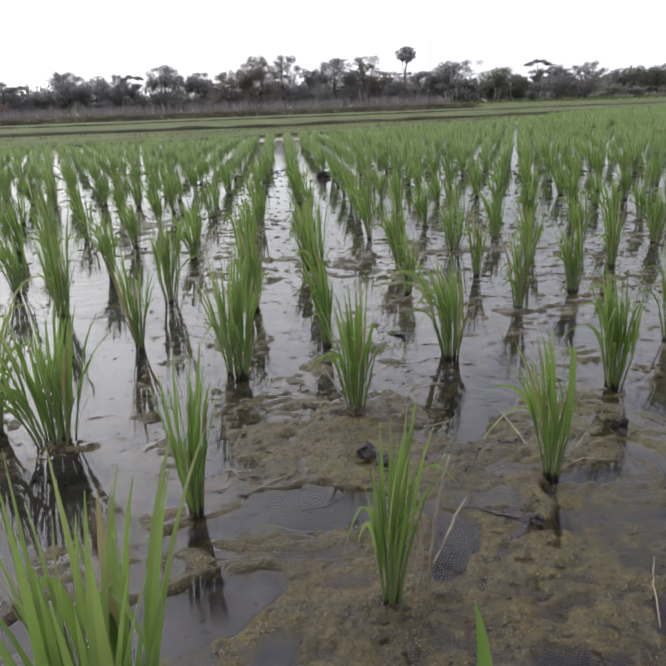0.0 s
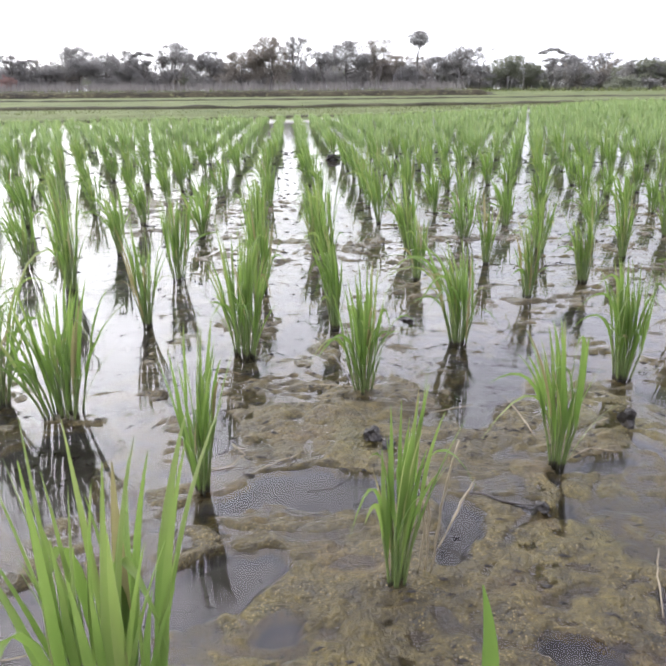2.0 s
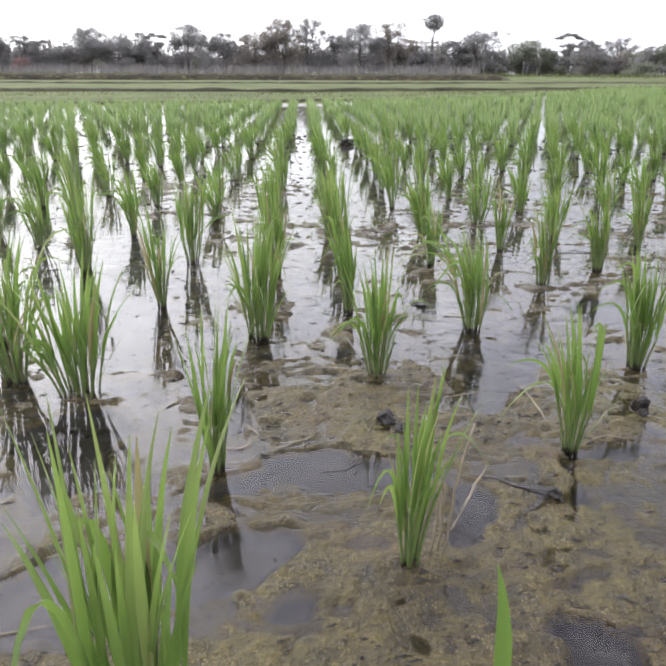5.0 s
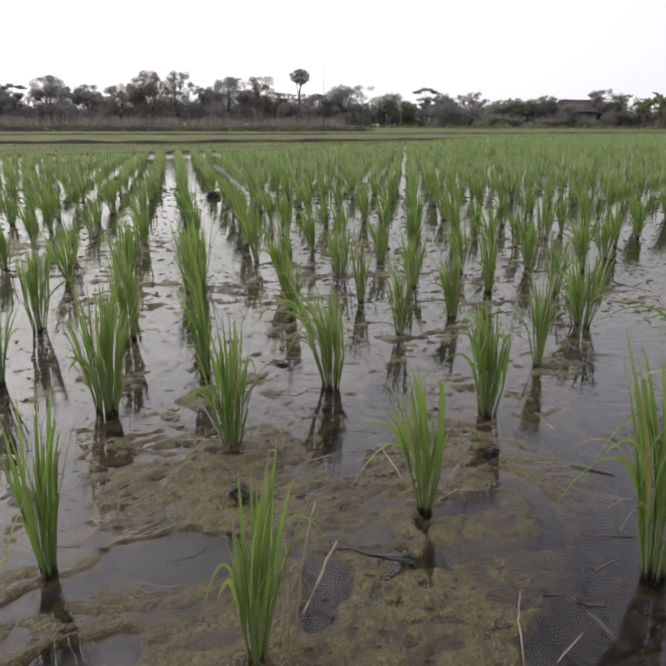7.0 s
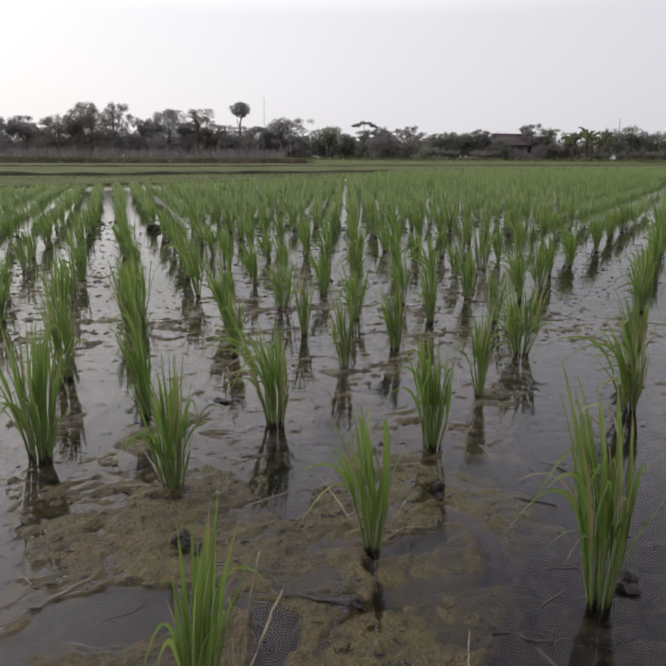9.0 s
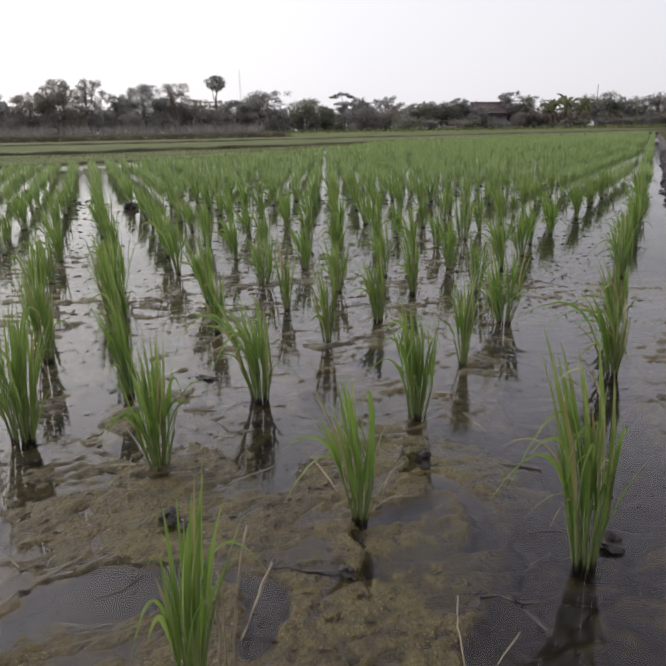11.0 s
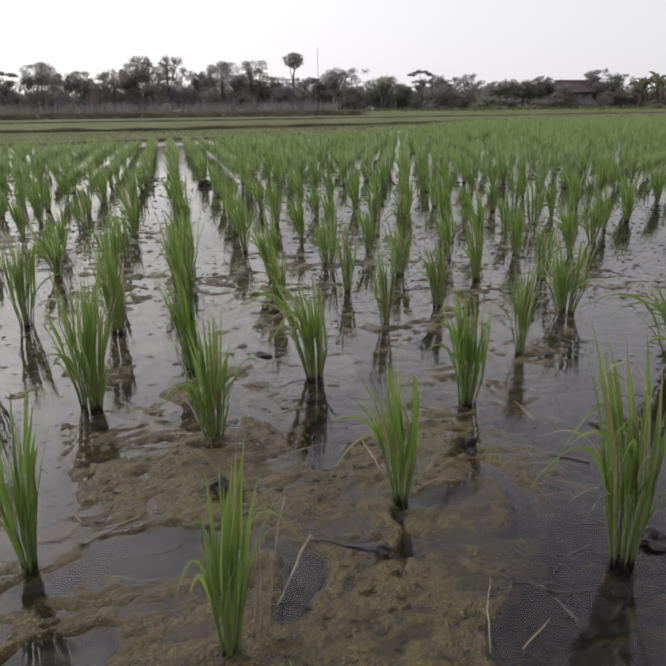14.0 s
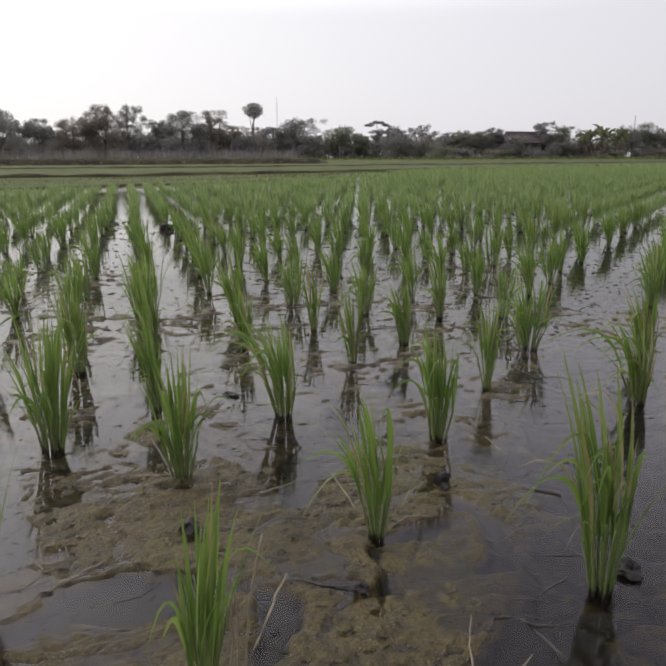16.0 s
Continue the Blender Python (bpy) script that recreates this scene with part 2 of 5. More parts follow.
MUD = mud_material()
WATER = water_material()
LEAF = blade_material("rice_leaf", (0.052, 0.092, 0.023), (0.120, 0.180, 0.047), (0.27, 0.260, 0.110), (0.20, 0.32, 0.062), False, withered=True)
# the same leaf for the far rows, paler: distance haze painted into its colour
LEAF_FAR_HAZED = blade_material("rice_leaf_far_hazed", (0.118, 0.188, 0.068), (0.188, 0.270, 0.102), (0.310, 0.320, 0.165), (0.285, 0.390, 0.130), True, withered=True)
DRY = blade_material("dry_leaf", (0.20, 0.175, 0.08), (0.30, 0.27, 0.14), (0.38, 0.34, 0.22), (0.26, 0.23, 0.09), False, 0.25, 0.6)
SHEATH = two_scale("rice_sheath", (0.085, 0.128, 0.034), (0.150, 0.180, 0.060), (0.17, 0.16, 0.08), 30, 160, 0.5, 0.0006)


def stain_foot(m, colour, height):
    """Mud splashed round the foot of a stem."""
    t = m.node_tree
    b = t.nodes["Principled BSDF"]
    was = b.inputs["Base Color"].links[0].from_socket
    tc = t.nodes.new("ShaderNodeTexCoord")
    axes = t.nodes.new("ShaderNodeSeparateXYZ")
    t.links.new(tc.outputs["Object"], axes.inputs[0])
    wave = t.nodes.new("ShaderNodeMath")
    wave.operation = "MULTIPLY_ADD"
    wave.inputs[1].default_value = height
    t.links.new(noise_node(t, 90.0, 2.0).outputs["Fac"], wave.inputs[0])
    t.links.new(axes.outputs["Z"], wave.inputs[2])
    edge_ = t.nodes.new("ShaderNodeMapRange")
    edge_.inputs["From Min"].default_value, edge_.inputs["From Max"].default_value = height * 1.5, height * 1.1
    edge_.inputs["To Max"].default_value = 0.9
    t.links.new(wave.outputs[0], edge_.inputs["Value"])
    t.links.new(mix_node(t, was, colour, edge_.outputs[0]), b.inputs["Base Color"])


stain_foot(SHEATH, (0.034, 0.028, 0.020), 0.010)
STRAW = two_scale("pale_straw", (0.17, 0.135, 0.08), (0.28, 0.235, 0.155), (0.11, 0.085, 0.05), 18, 120, 0.6, 0.0006)
DARK_TWIG = two_scale("wet_dark_twig", (0.020, 0.016, 0.014), (0.05, 0.04, 0.03), (0.10, 0.08, 0.06), 40, 160, 0.35, 0.001)
CLOD = two_scale("dark_wet_clod", (0.014, 0.012, 0.010), (0.040, 0.034, 0.027), (0.12, 0.105, 0.085), 12, 90, 0.5, 0.006, 0.3)
DYKE = two_scale("dyke_earth", (0.012, 0.010, 0.009), (0.034, 0.029, 0.025), (0.13, 0.12, 0.10), 9, 70, 0.62, 0.03, 0.22, (0.66, 0.74))
CRUMB = two_scale("wet_earth_crumbs", (0.008, 0.007, 0.006), (0.026, 0.022, 0.019), (0.12, 0.11, 0.095), 30, 120, 0.42, 0.006, 0.35, (0.66, 0.74))
BUND_EARTH = two_scale("bund_earth", (0.026, 0.024, 0.015), (0.062, 0.058, 0.032), (0.10, 0.10, 0.05), 0.8, 9, 0.85, 0.03, 0.05)
FALLOW = two_scale("fallow_grass_field", (0.064, 0.080, 0.030), (0.110, 0.124, 0.050), (0.080, 0.094, 0.036), 0.45, 3.5, 0.9, 0.03, 0.04)
DRY_EARTH = two_scale("dry_dark_earth", (0.020, 0.017, 0.014), (0.056, 0.050, 0.030), (0.095, 0.092, 0.045), 0.55, 2.6, 0.9, 0.05, 0.02, (0.54, 0.66))
TUFT = blade_material("bund_grass_blade", (0.085, 0.100, 0.036), (0.125, 0.138, 0.056), (0.17, 0.155, 0.085), (0.10, 0.13, 0.04), True, 0.3, 0.6)
BANK_BLADE = blade_material("withered_bank_grass", (0.026, 0.023, 0.017), (0.060, 0.055, 0.033), (0.12, 0.11, 0.07), (0.08, 0.08, 0.04), True, 0.2, 0.7)
REED = blade_material("dry_reed", (0.15, 0.140, 0.138), (0.23, 0.215, 0.21), (0.30, 0.28, 0.27), (0.25, 0.23, 0.20), True, 0.2, 0.7)
# distant foliage: the grey lift of the haze is mixed into these leaf colours
HAZED_FOLIAGE = blade_material("hazed_tree_foliage", (0.175, 0.166, 0.160), (0.215, 0.205, 0.196), (0.255, 0.244, 0.232), (0.25, 0.245, 0.232), True, 0.60, 0.6)
HAZED_FOLIAGE_DRY = blade_material("hazed_tree_foliage_brownish", (0.180, 0.163, 0.142), (0.225, 0.204, 0.176), (0.270, 0.246, 0.212), (0.245, 0.220, 0.186), True, 0.60, 0.6)
HAZED_FOLIAGE_GREEN = blade_material("hazed_tree_foliage_green", (0.140, 0.148, 0.115), (0.190, 0.198, 0.150), (0.245, 0.250, 0.190), (0.21, 0.225, 0.155), True, 0.58, 0.6)
FLOWER = blade_material("rust_red_bloom", (0.190, 0.118, 0.108), (0.260, 0.172, 0.156), (0.32, 0.235, 0.21), (0.24, 0.15, 0.13), True, 0.35, 0.7)
BARK = two_scale("grey_bark", (0.085, 0.075, 0.066), (0.17, 0.155, 0.14), (0.26, 0.24, 0.22), 3, 24, 0.9, 0.02)
BANANA_DRY = blade_material("dry_banana_leaf", (0.085, 0.060, 0.050), (0.130, 0.094, 0.078), (0.19, 0.15, 0.12), (0.14, 0.09, 0.06), False, 0.15, 0.8)
BANANA_LEAF = blade_material("banana_leaf", (0.085, 0.096, 0.060), (0.140, 0.150, 0.092), (0.22, 0.21, 0.14), (0.14, 0.16, 0.07), False, 0.35, 0.6)
ROOF_TILE = two_scale("weathered_roof_tile", (0.050, 0.034, 0.033), (0.078, 0.052, 0.050), (0.07, 0.065, 0.065), 1.2, 10, 0.85, 0.02)
PLASTER = two_scale("old_plaster", (0.14, 0.135, 0.13), (0.22, 0.21, 0.20), (0.09, 0.085, 0.08), 0.9, 8, 0.9, 0.01)
BLUE_WALL = two_scale("pale_blue_plaster", (0.24, 0.29, 0.34), (0.30, 0.36, 0.41), (0.12, 0.12, 0.12), 0.9, 8, 0.9, 0.01)
DARK_GLASS = two_scale("dark_window", (0.02, 0.02, 0.022), (0.04, 0.04, 0.045), (0.06, 0.06, 0.06), 2, 9, 0.2, 0.001)
STEEL = two_scale("galvanised_steel", (0.42, 0.43, 0.45), (0.55, 0.56, 0.58), (0.30, 0.27, 0.25), 1, 8, 0.5, 0.002)
CONCRETE = two_scale("grey_concrete", (0.18, 0.175, 0.17), (0.28, 0.27, 0.26), (0.12, 0.11, 0.10), 2, 14, 0.9, 0.004)

# ---- mesh helpers ----


def mesh_from(name, verts, faces, mats, smooth=True, slots=None):
    me = bpy.data.meshes.new(name)
    me.from_pydata([tuple(v) for v in verts], [], faces)
    for mt in (mats if isinstance(mats, (list, tuple)) else [mats]):
        me.materials.append(mt)
    if slots is not None:
        me.polygons.foreach_set("material_index", slots)
    if smooth:
        me.polygons.foreach_set("use_smooth", [True] * len(me.polygons))
    me.update()
    return me


def piece(name, geo, mat, parent=None, label="", smooth=True):
    """One mesh object from (verts, faces), under its parent if there is one."""
    ob = new(name, mesh_from(name, geo[0], geo[1], mat, smooth))
    if parent is not None:
        ob.parent = parent
    if label:
        ob["label"] = label
    return ob


def holder(name, m, label, category, group=""):
    ob = new(name)
    ob.empty_display_size = 0.05
    ob.matrix_world = m
    return tagged(ob, label, category, group)


def merge(geos):
    v, f = [], []
    for gv, gf in geos:
        k = len(v)
        v.extend(gv)
        f.extend([tuple(i + k for i in q) for q in gf])
    return v, f


def bezier(p0, p1, p2, s):
    return p0 * ((1 - s) ** 2) + p1 * (2 * s * (1 - s)) + p2 * (s * s)


def tube(points, radii, sides=6):
    """A tapered tube along points, closed at both ends."""
    v, f = [], []
    n = len(points)
    for i, (p, r) in enumerate(zip(points, radii)):
        d = (points[min(i + 1, n - 1)] - points[max(i - 1, 0)]).normalized()
        a = d.orthogonal().normalized()
        b = d.cross(a)
        for k in range(sides):
            w = 2 * math.pi * k / sides
            v.append(p + a * (r * math.cos(w)) + b * (r * math.sin(w)))
    for i in range(n - 1):
        for k in range(sides):
            j = (k + 1) % sides
            f.append((i * sides + k, i * sides + j, (i + 1) * sides + j, (i + 1) * sides + k))
    f.append(tuple(range(sides))[::-1])
    f.append(tuple((n - 1) * sides + k for k in range(sides)))
    return v, f


def blade(p0, p1, p2, width, segs=7, flat=None, start=0.0, fold=0.35):
    """A narrow leaf along a bent line: folded along the midrib, widest in the middle, pointed."""
    v, f = [], []
    face = flat if flat is not None else Vector((0, 1, 0))
    for i in range(segs + 1):
        s = start + (1 - start) * i / segs
        p = bezier(p0, p1, p2, s)
        d = (bezier(p0, p1, p2, min(s + 0.02, 1)) - bezier(p0, p1, p2, max(s - 0.02, 0))).normalized()
        side = d.cross(face)
        side = side.normalized() if side.length > 1e-4 else d.orthogonal().normalized()
        up = side.cross(d).normalized()
        u = i / segs
        w = width * 0.5 * (0.42 + 0.58 * min(u / 0.3, 1)) * max(1 - max(u - 0.45, 0) / 0.55, 0.03) ** 0.75
        v += [p - side * w, p - up * (w * fold), p + side * w]
    for i in range(segs):
        a = i * 3
        f += [(a, a + 1, a + 4, a + 3), (a + 1, a + 2, a + 5, a + 4)]
    return v, f


def lump(rng, size, sub=2, rough=0.30):
    """A rough, angular lump of earth."""
    bm = bmesh.new()
    bmesh.ops.create_icosphere(bm, subdivisions=sub, radius=1.0)
    off = Vector((rng.uniform(0, 50), rng.uniform(0, 50), rng.uniform(0, 50)))
    for q in bm.verts:
        k = 1 + rough * noise.noise(q.co * 1.3 + off) * 2 + 0.5 * rough * noise.noise(q.co * 3.4 + off)
        q.co = Vector((q.co.x * size[0], q.co.y * size[1], q.co.z * size[2])) * k
    v = [q.co.copy() for q in bm.verts]
    bm.verts.index_update()
    f = [tuple(q.index for q in p.verts) for p in bm.faces]
    bm.free()
    return v, f


def vnoise(x, y, seed):
    """Smooth value noise on arrays, -1 to 1."""
    xi, yi = np.floor(x), np.floor(y)
    fx, fy = x - xi, y - yi
    fx, fy = fx * fx * (3 - 2 * fx), fy * fy * (3 - 2 * fy)

    def rnd(a, b):
        q = np.sin(a * 127.1 + b * 311.7 + seed * 74.7) * 43758.5453
        return (q - np.floor(q)) * 2 - 1
    top = rnd(xi, yi) * (1 - fx) + rnd(xi + 1, yi) * fx
    low = rnd(xi, yi + 1) * (1 - fx) + rnd(xi + 1, yi + 1) * fx
    return top * (1 - fy) + low * fy


# ---- plan ----
DYKE_P, DYKE_U = np.array((0.90, 1.06)), np.array((0.6253, 0.7804))
DYKE_N = np.array((-0.7804, 0.6253))
# the ridge at the far side of the flooded field, the next ridge behind a fallow strip, and the embankment behind that
RIDGE_A = [(-60, -6), (-30, 4.5), (-9, 10.4), (-5.8, 11.6), (-2.8, 12.7), (0.3, 14.4), (3.2, 17.0), (6.0, 20.8), (7.0, 22.6)]
RIDGE_B = [(-60, 6.0), (-30, 13.0), (-9, 17.6), (-2.4, 18.3), (4.8, 21.8), (7.0, 23.2), (12.5, 25.8), (18, 28.4), (30, 33.5), (60, 46), (120, 71)]
RIDGE_C = [(-90, 14), (-40, 27), (-14, 31.5), (-3.8, 33), (3, 35), (12.5, 39), (30, 46), (60, 59), (120, 85)]
BANK = [(-90, 30), (-40, 43), (-20, 47), (0, 51.5), (9, 55), (30, 64), (60, 78), (120, 104)]


def line_y(line, x):
    return np.interp(x, [p[0] for p in line], [p[1] for p in line])


def field_y(x):
    """The far border of the flooded field."""
    return np.where(np.asarray(x) < 7.0, line_y(RIDGE_A, x), line_y(RIDGE_B, x))


def dyke_s(x, y):
    """Distance from the dyke's foot line, positive over the water."""
    return (np.asarray(x) - DYKE_P[0]) * DYKE_N[0] + (np.asarray(y) - DYKE_P[1]) * DYKE_N[1]


# standing water: winding hollows in the mud, each a chain of (x, y, half width)
NEAR_POOLS = [
    [(-0.045, 0.922, 0.022), (0.010, 0.962, 0.036), (0.058, 0.972, 0.055), (0.100, 0.955, 0.050), (0.150, 0.960, 0.032), (0.212, 0.962, 0.018)],
    [(0.212, 0.962, 0.018), (0.252, 0.938, 0.024), (0.262, 0.880, 0.022), (0.248, 0.825, 0.016)], [(0.284, 0.960, 0.012), (0.362, 0.928, 0.006)],
    [(0.567, 1.134, 0.008), (0.596, 1.076, 0.017), (0.606, 1.015, 0.022), (0.580, 0.935, 0.019), (0.545, 0.940, 0.008)],
    [(0.425, 1.022, 0.013), (0.480, 1.033, 0.024), (0.538, 1.050, 0.008)], [(0.412, 1.000, 0.012), (0.408, 0.925, 0.008)],
    [(0.478, 0.755, 0.020), (0.525, 0.775, 0.036), (0.595, 0.775, 0.036)], [(0.020, 0.812, 0.028), (-0.035, 0.770, 0.045), (-0.120, 0.715, 0.055), (-0.230, 0.700, 0.055)],
]
OUTER_POOLS = [
    [(0.312, 1.165, 0.022), (0.345, 1.255, 0.045), (0.400, 1.360, 0.055), (0.470, 1.500, 0.045)], [(-0.225, 1.470, 0.060), (-0.190, 1.250, 0.045), (-0.090, 1.090, 0.022)],
    [(-0.030, 1.500, 0.045), (0.000, 1.640, 0.042), (0.030, 1.760, 0.038)], [(0.660, 1.310, 0.028), (0.730, 1.245, 0.050), (0.790, 1.180, 0.050)],
    [(0.052, 0.705, 0.012), (0.030, 0.690, 0.010)], [(0.330, 0.690, 0.020), (0.372, 0.655, 0.026)], [(-0.450, 1.420, 0.130), (-0.620, 1.800, 0.180)],
    [(-0.340, 1.040, 0.080), (-0.300, 0.900, 0.050)], [(0.850, 1.020, 0.110), (0.960, 1.350, 0.130), (1.250, 1.750, 0.150)], [(0.700, 1.700, 0.100), (0.740, 1.560, 0.050)],
]


def pool_depth(x, y, chain):
    """How far inside a winding hollow a place lies, in metres (minus: outside)."""
    best = np.full(np.shape(x), -9.0)
    for (ax, ay, ar), (bx, by, br) in zip(chain, chain[1:]):
        dx, dy = bx - ax, by - ay
        k = np.clip(((x - ax) * dx + (y - ay) * dy) / (dx * dx + dy * dy), 0, 1)
        best = np.maximum(best, ar + (br - ar) * k - np.hypot(x - ax - dx * k, y - ay - dy * k))
    return best


def mud_height(x, y):
    x, y = np.asarray(x, float), np.asarray(y, float)
    # warped so that the lumps come out crooked and drawn out crosswise
    wx = x + 0.030 * vnoise(x / 0.085, y / 0.060, 41) + 0.010 * vnoise(x / 0.024, y / 0.020, 43)
    wy = y + 0.024 * vnoise(x / 0.075, y / 0.065, 42) + 0.008 * vnoise(x / 0.022, y / 0.020, 44)
    # bare mud shows most near the dyke corner, water gains towards the sides and further off
    off = np.clip((y - 1.9) / 1.6, 0, 1)
    edge = np.clip(0.55 + 0.51 * (y - 0.836), 0.46, 0.72)
    core = np.clip((x + 0.12) / 0.10, 0, 1) * np.clip((edge + 0.03 - x) / 0.05, 0, 1) * np.clip((1.26 - y) / 0.14, 0, 1)
    # the small lumps are worn flat further off, where the water is deeper
    near_ = np.clip((4.3 - y) / 0.9, 0, 1) * np.clip((2.1 - x) / 0.4, 0, 1) * np.clip((x + 1.3) / 0.3, 0, 1)
    fine = (0.0050 * vnoise(wx / 0.060, wy / 0.030, 3) + 0.0072 * vnoise(wx / 0.027, wy / 0.015, 4)) * near_
    h = -0.0030 + 0.0045 * vnoise(x / 0.31, y / 0.31, 1) * (1 - 0.6 * core) + 0.0046 * vnoise(wx / 0.130, wy / 0.066, 2) * (1 - 0.6 * core) * near_
    h = h + fine * (1 - 0.5 * core) + 0.0032 * near_ * vnoise(wx / 0.014, wy / 0.011, 5) - 0.003 * (1 - near_)
    side = np.clip((x - edge) / 0.05, 0, 1) * np.clip((1.5 - y) / 0.3, 0, 1)
    h = h - 0.0024 * off - 0.0035 * np.clip((-0.12 - x) / 0.25, 0, 1) * (1 - off) - 0.0040 * side - 0.0022 * np.clip((y - 1.25) / 0.2, 0, 1) * (1 - off)
    h = h + 0.0040 * core + 0.0125 * np.exp(-((x + 0.17) / 0.13) ** 2 - ((y - 0.575) / 0.05) ** 2)
    # a low wall of mud round the pool near the corner
    along_ = (x + 0.265) * 0.55 + (y - 0.745) * 0.835
    across_ = (x + 0.265) * 0.835 - (y - 0.745) * 0.55
    h = h + 0.0105 * np.exp(-(across_ / 0.022) ** 2 - (along_ / 0.085) ** 2) + 0.0060 * np.exp(-((x - 0.02) / 0.14) ** 2 - ((y - 1.20) / 0.09) ** 2)
    h = h + 0.0012 * np.exp(-((x - 0.05) / 0.55) ** 2 - ((y - 1.55) / 0.55) ** 2)
    ragged = 0.014 * vnoise(x / 0.045, y / 0.038, 9) + 0.006 * vnoise(x / 0.017, y / 0.014, 10)
    sunk = np.zeros(np.shape(x))
    for chain in NEAR_POOLS + OUTER_POOLS:
        sunk = np.maximum(sunk, np.clip((pool_depth(x, y, chain) + ragged) / 0.014 + 0.35, 0, 1))
    h = h * (1 - sunk) + (-0.0185 + 0.25 * h) * sunk
    # crooked runnels between the lumps
    h = h - 0.0050 * np.clip(1 - np.abs(vnoise(x / 0.135, y / 0.105, 13)) / 0.06, 0, 1)
    # the channel along the dyke and the deeper water further off
    ds = dyke_s(x, y)
    h = h - 0.0045 * np.clip(1 - np.abs(ds - 0.10) / 0.16, 0, 1) * (1 - core)
    # the bed rises out of the water at the open end of the field
    h = h + 0.030 * np.clip((y - line_y(RIDGE_A, x) + 1.6) / 0.5, 0, 1) * np.clip((7.0 - x) / 1.0, 0, 1)
    return h


def ground_height(x, y):
    h = mud_height(x, y)
    out = np.clip((y - field_y(x)) / 0.6, 0, 1)
    right = np.clip((-dyke_s(x, y) - 0.35) / 0.4, 0, 1)
    rise = np.maximum(out, right)
    far = 0.09 + 0.02 * vnoise(x / 1.7, y / 1.7, 6) + 0.16 * np.clip((y - line_y(BANK, x)) / 4, 0, 1) + 0.05 * vnoise(x / 6.0, y / 2.2, 16) * np.clip((y - line_y(BANK, x)) / 3, 0, 1)
    return h * (1 - rise) + far * rise


def spread(lo, hi, step, far_lo, far_hi, grow):
    mid_ = list(np.arange(lo, hi, step))
    up, down, d = [], [], step
    p = mid_[-1]
    while p < far_hi:
        d *= grow
        p += d
        up.append(p)
    d, p = step, lo
    while p > far_lo:
        d *= grow
        p -= d
        down.append(p)
    return np.array(down[::-1] + mid_ + up)


GX = spread(-1.15, 1.90, 0.0065, -2500, 2500, 1.07)
GY = spread(0.50, 4.10, 0.0070, -900, 3000, 1.07)
gx, gy = np.meshgrid(GX, GY)
gz = ground_height(gx, gy)
nx, ny = len(GX), len(GY)
gverts = np.stack([gx.ravel(), gy.ravel(), gz.ravel()], 1)
ii, jj = np.meshgrid(np.arange(nx - 1), np.arange(ny - 1))
a0 = (jj * nx + ii).ravel()
gfaces = np.stack([a0, a0 + 1, a0 + nx + 1, a0 + nx], 1)
cx, cy = gx[:-1, :-1].ravel() + 0.001, gy[:-1, :-1].ravel() + 0.001
slot = np.zeros(len(a0), int)
slot[cy > field_y(cx) - np.where(cx < 6.5, 1.2, 0.0)] = 1
slot[(cy > line_y(BANK, cx) - 1.0) & (cx < 11)] = 2
slot[dyke_s(cx, cy) < -0.5] = 2
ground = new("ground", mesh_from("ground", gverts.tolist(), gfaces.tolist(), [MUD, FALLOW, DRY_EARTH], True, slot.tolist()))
tagged(ground, "wet brown paddy mud running out to dry grassland at the horizon", "ground", kind="structure")

# the water sheet lies over the mud, from the dyke to the far ridges
rim = [tuple(DYKE_P + DYKE_U * d + DYKE_N * -0.25) for d in (-14, -4, 0, 4, 12, 30, 42)]
rim += [(x, float(field_y(x)) + 0.15) for x in (25, 18, 12.5, 8, 6.9, 6, 3.2, 0.3, -2.8, -5.8, -9, -30)] + [(-30, -12)]
wv = [(x, y, 0.0) for x, y in rim]
wbm = bmesh.new()
wbm.faces.new([wbm.verts.new(v) for v in wv])
bmesh.ops.triangulate(wbm, faces=wbm.faces[:])
for face in wbm.faces:
    face.normal_update()
    if face.normal.z < 0:
        face.normal_flip()
wme = bpy.data.meshes.new("water")
wbm.to_mesh(wme)
wbm.free()
wme.materials.append(WATER)
water = tagged(new("water", wme), "shallow murky water over mud, mirroring a white sky", "water", kind="structure")


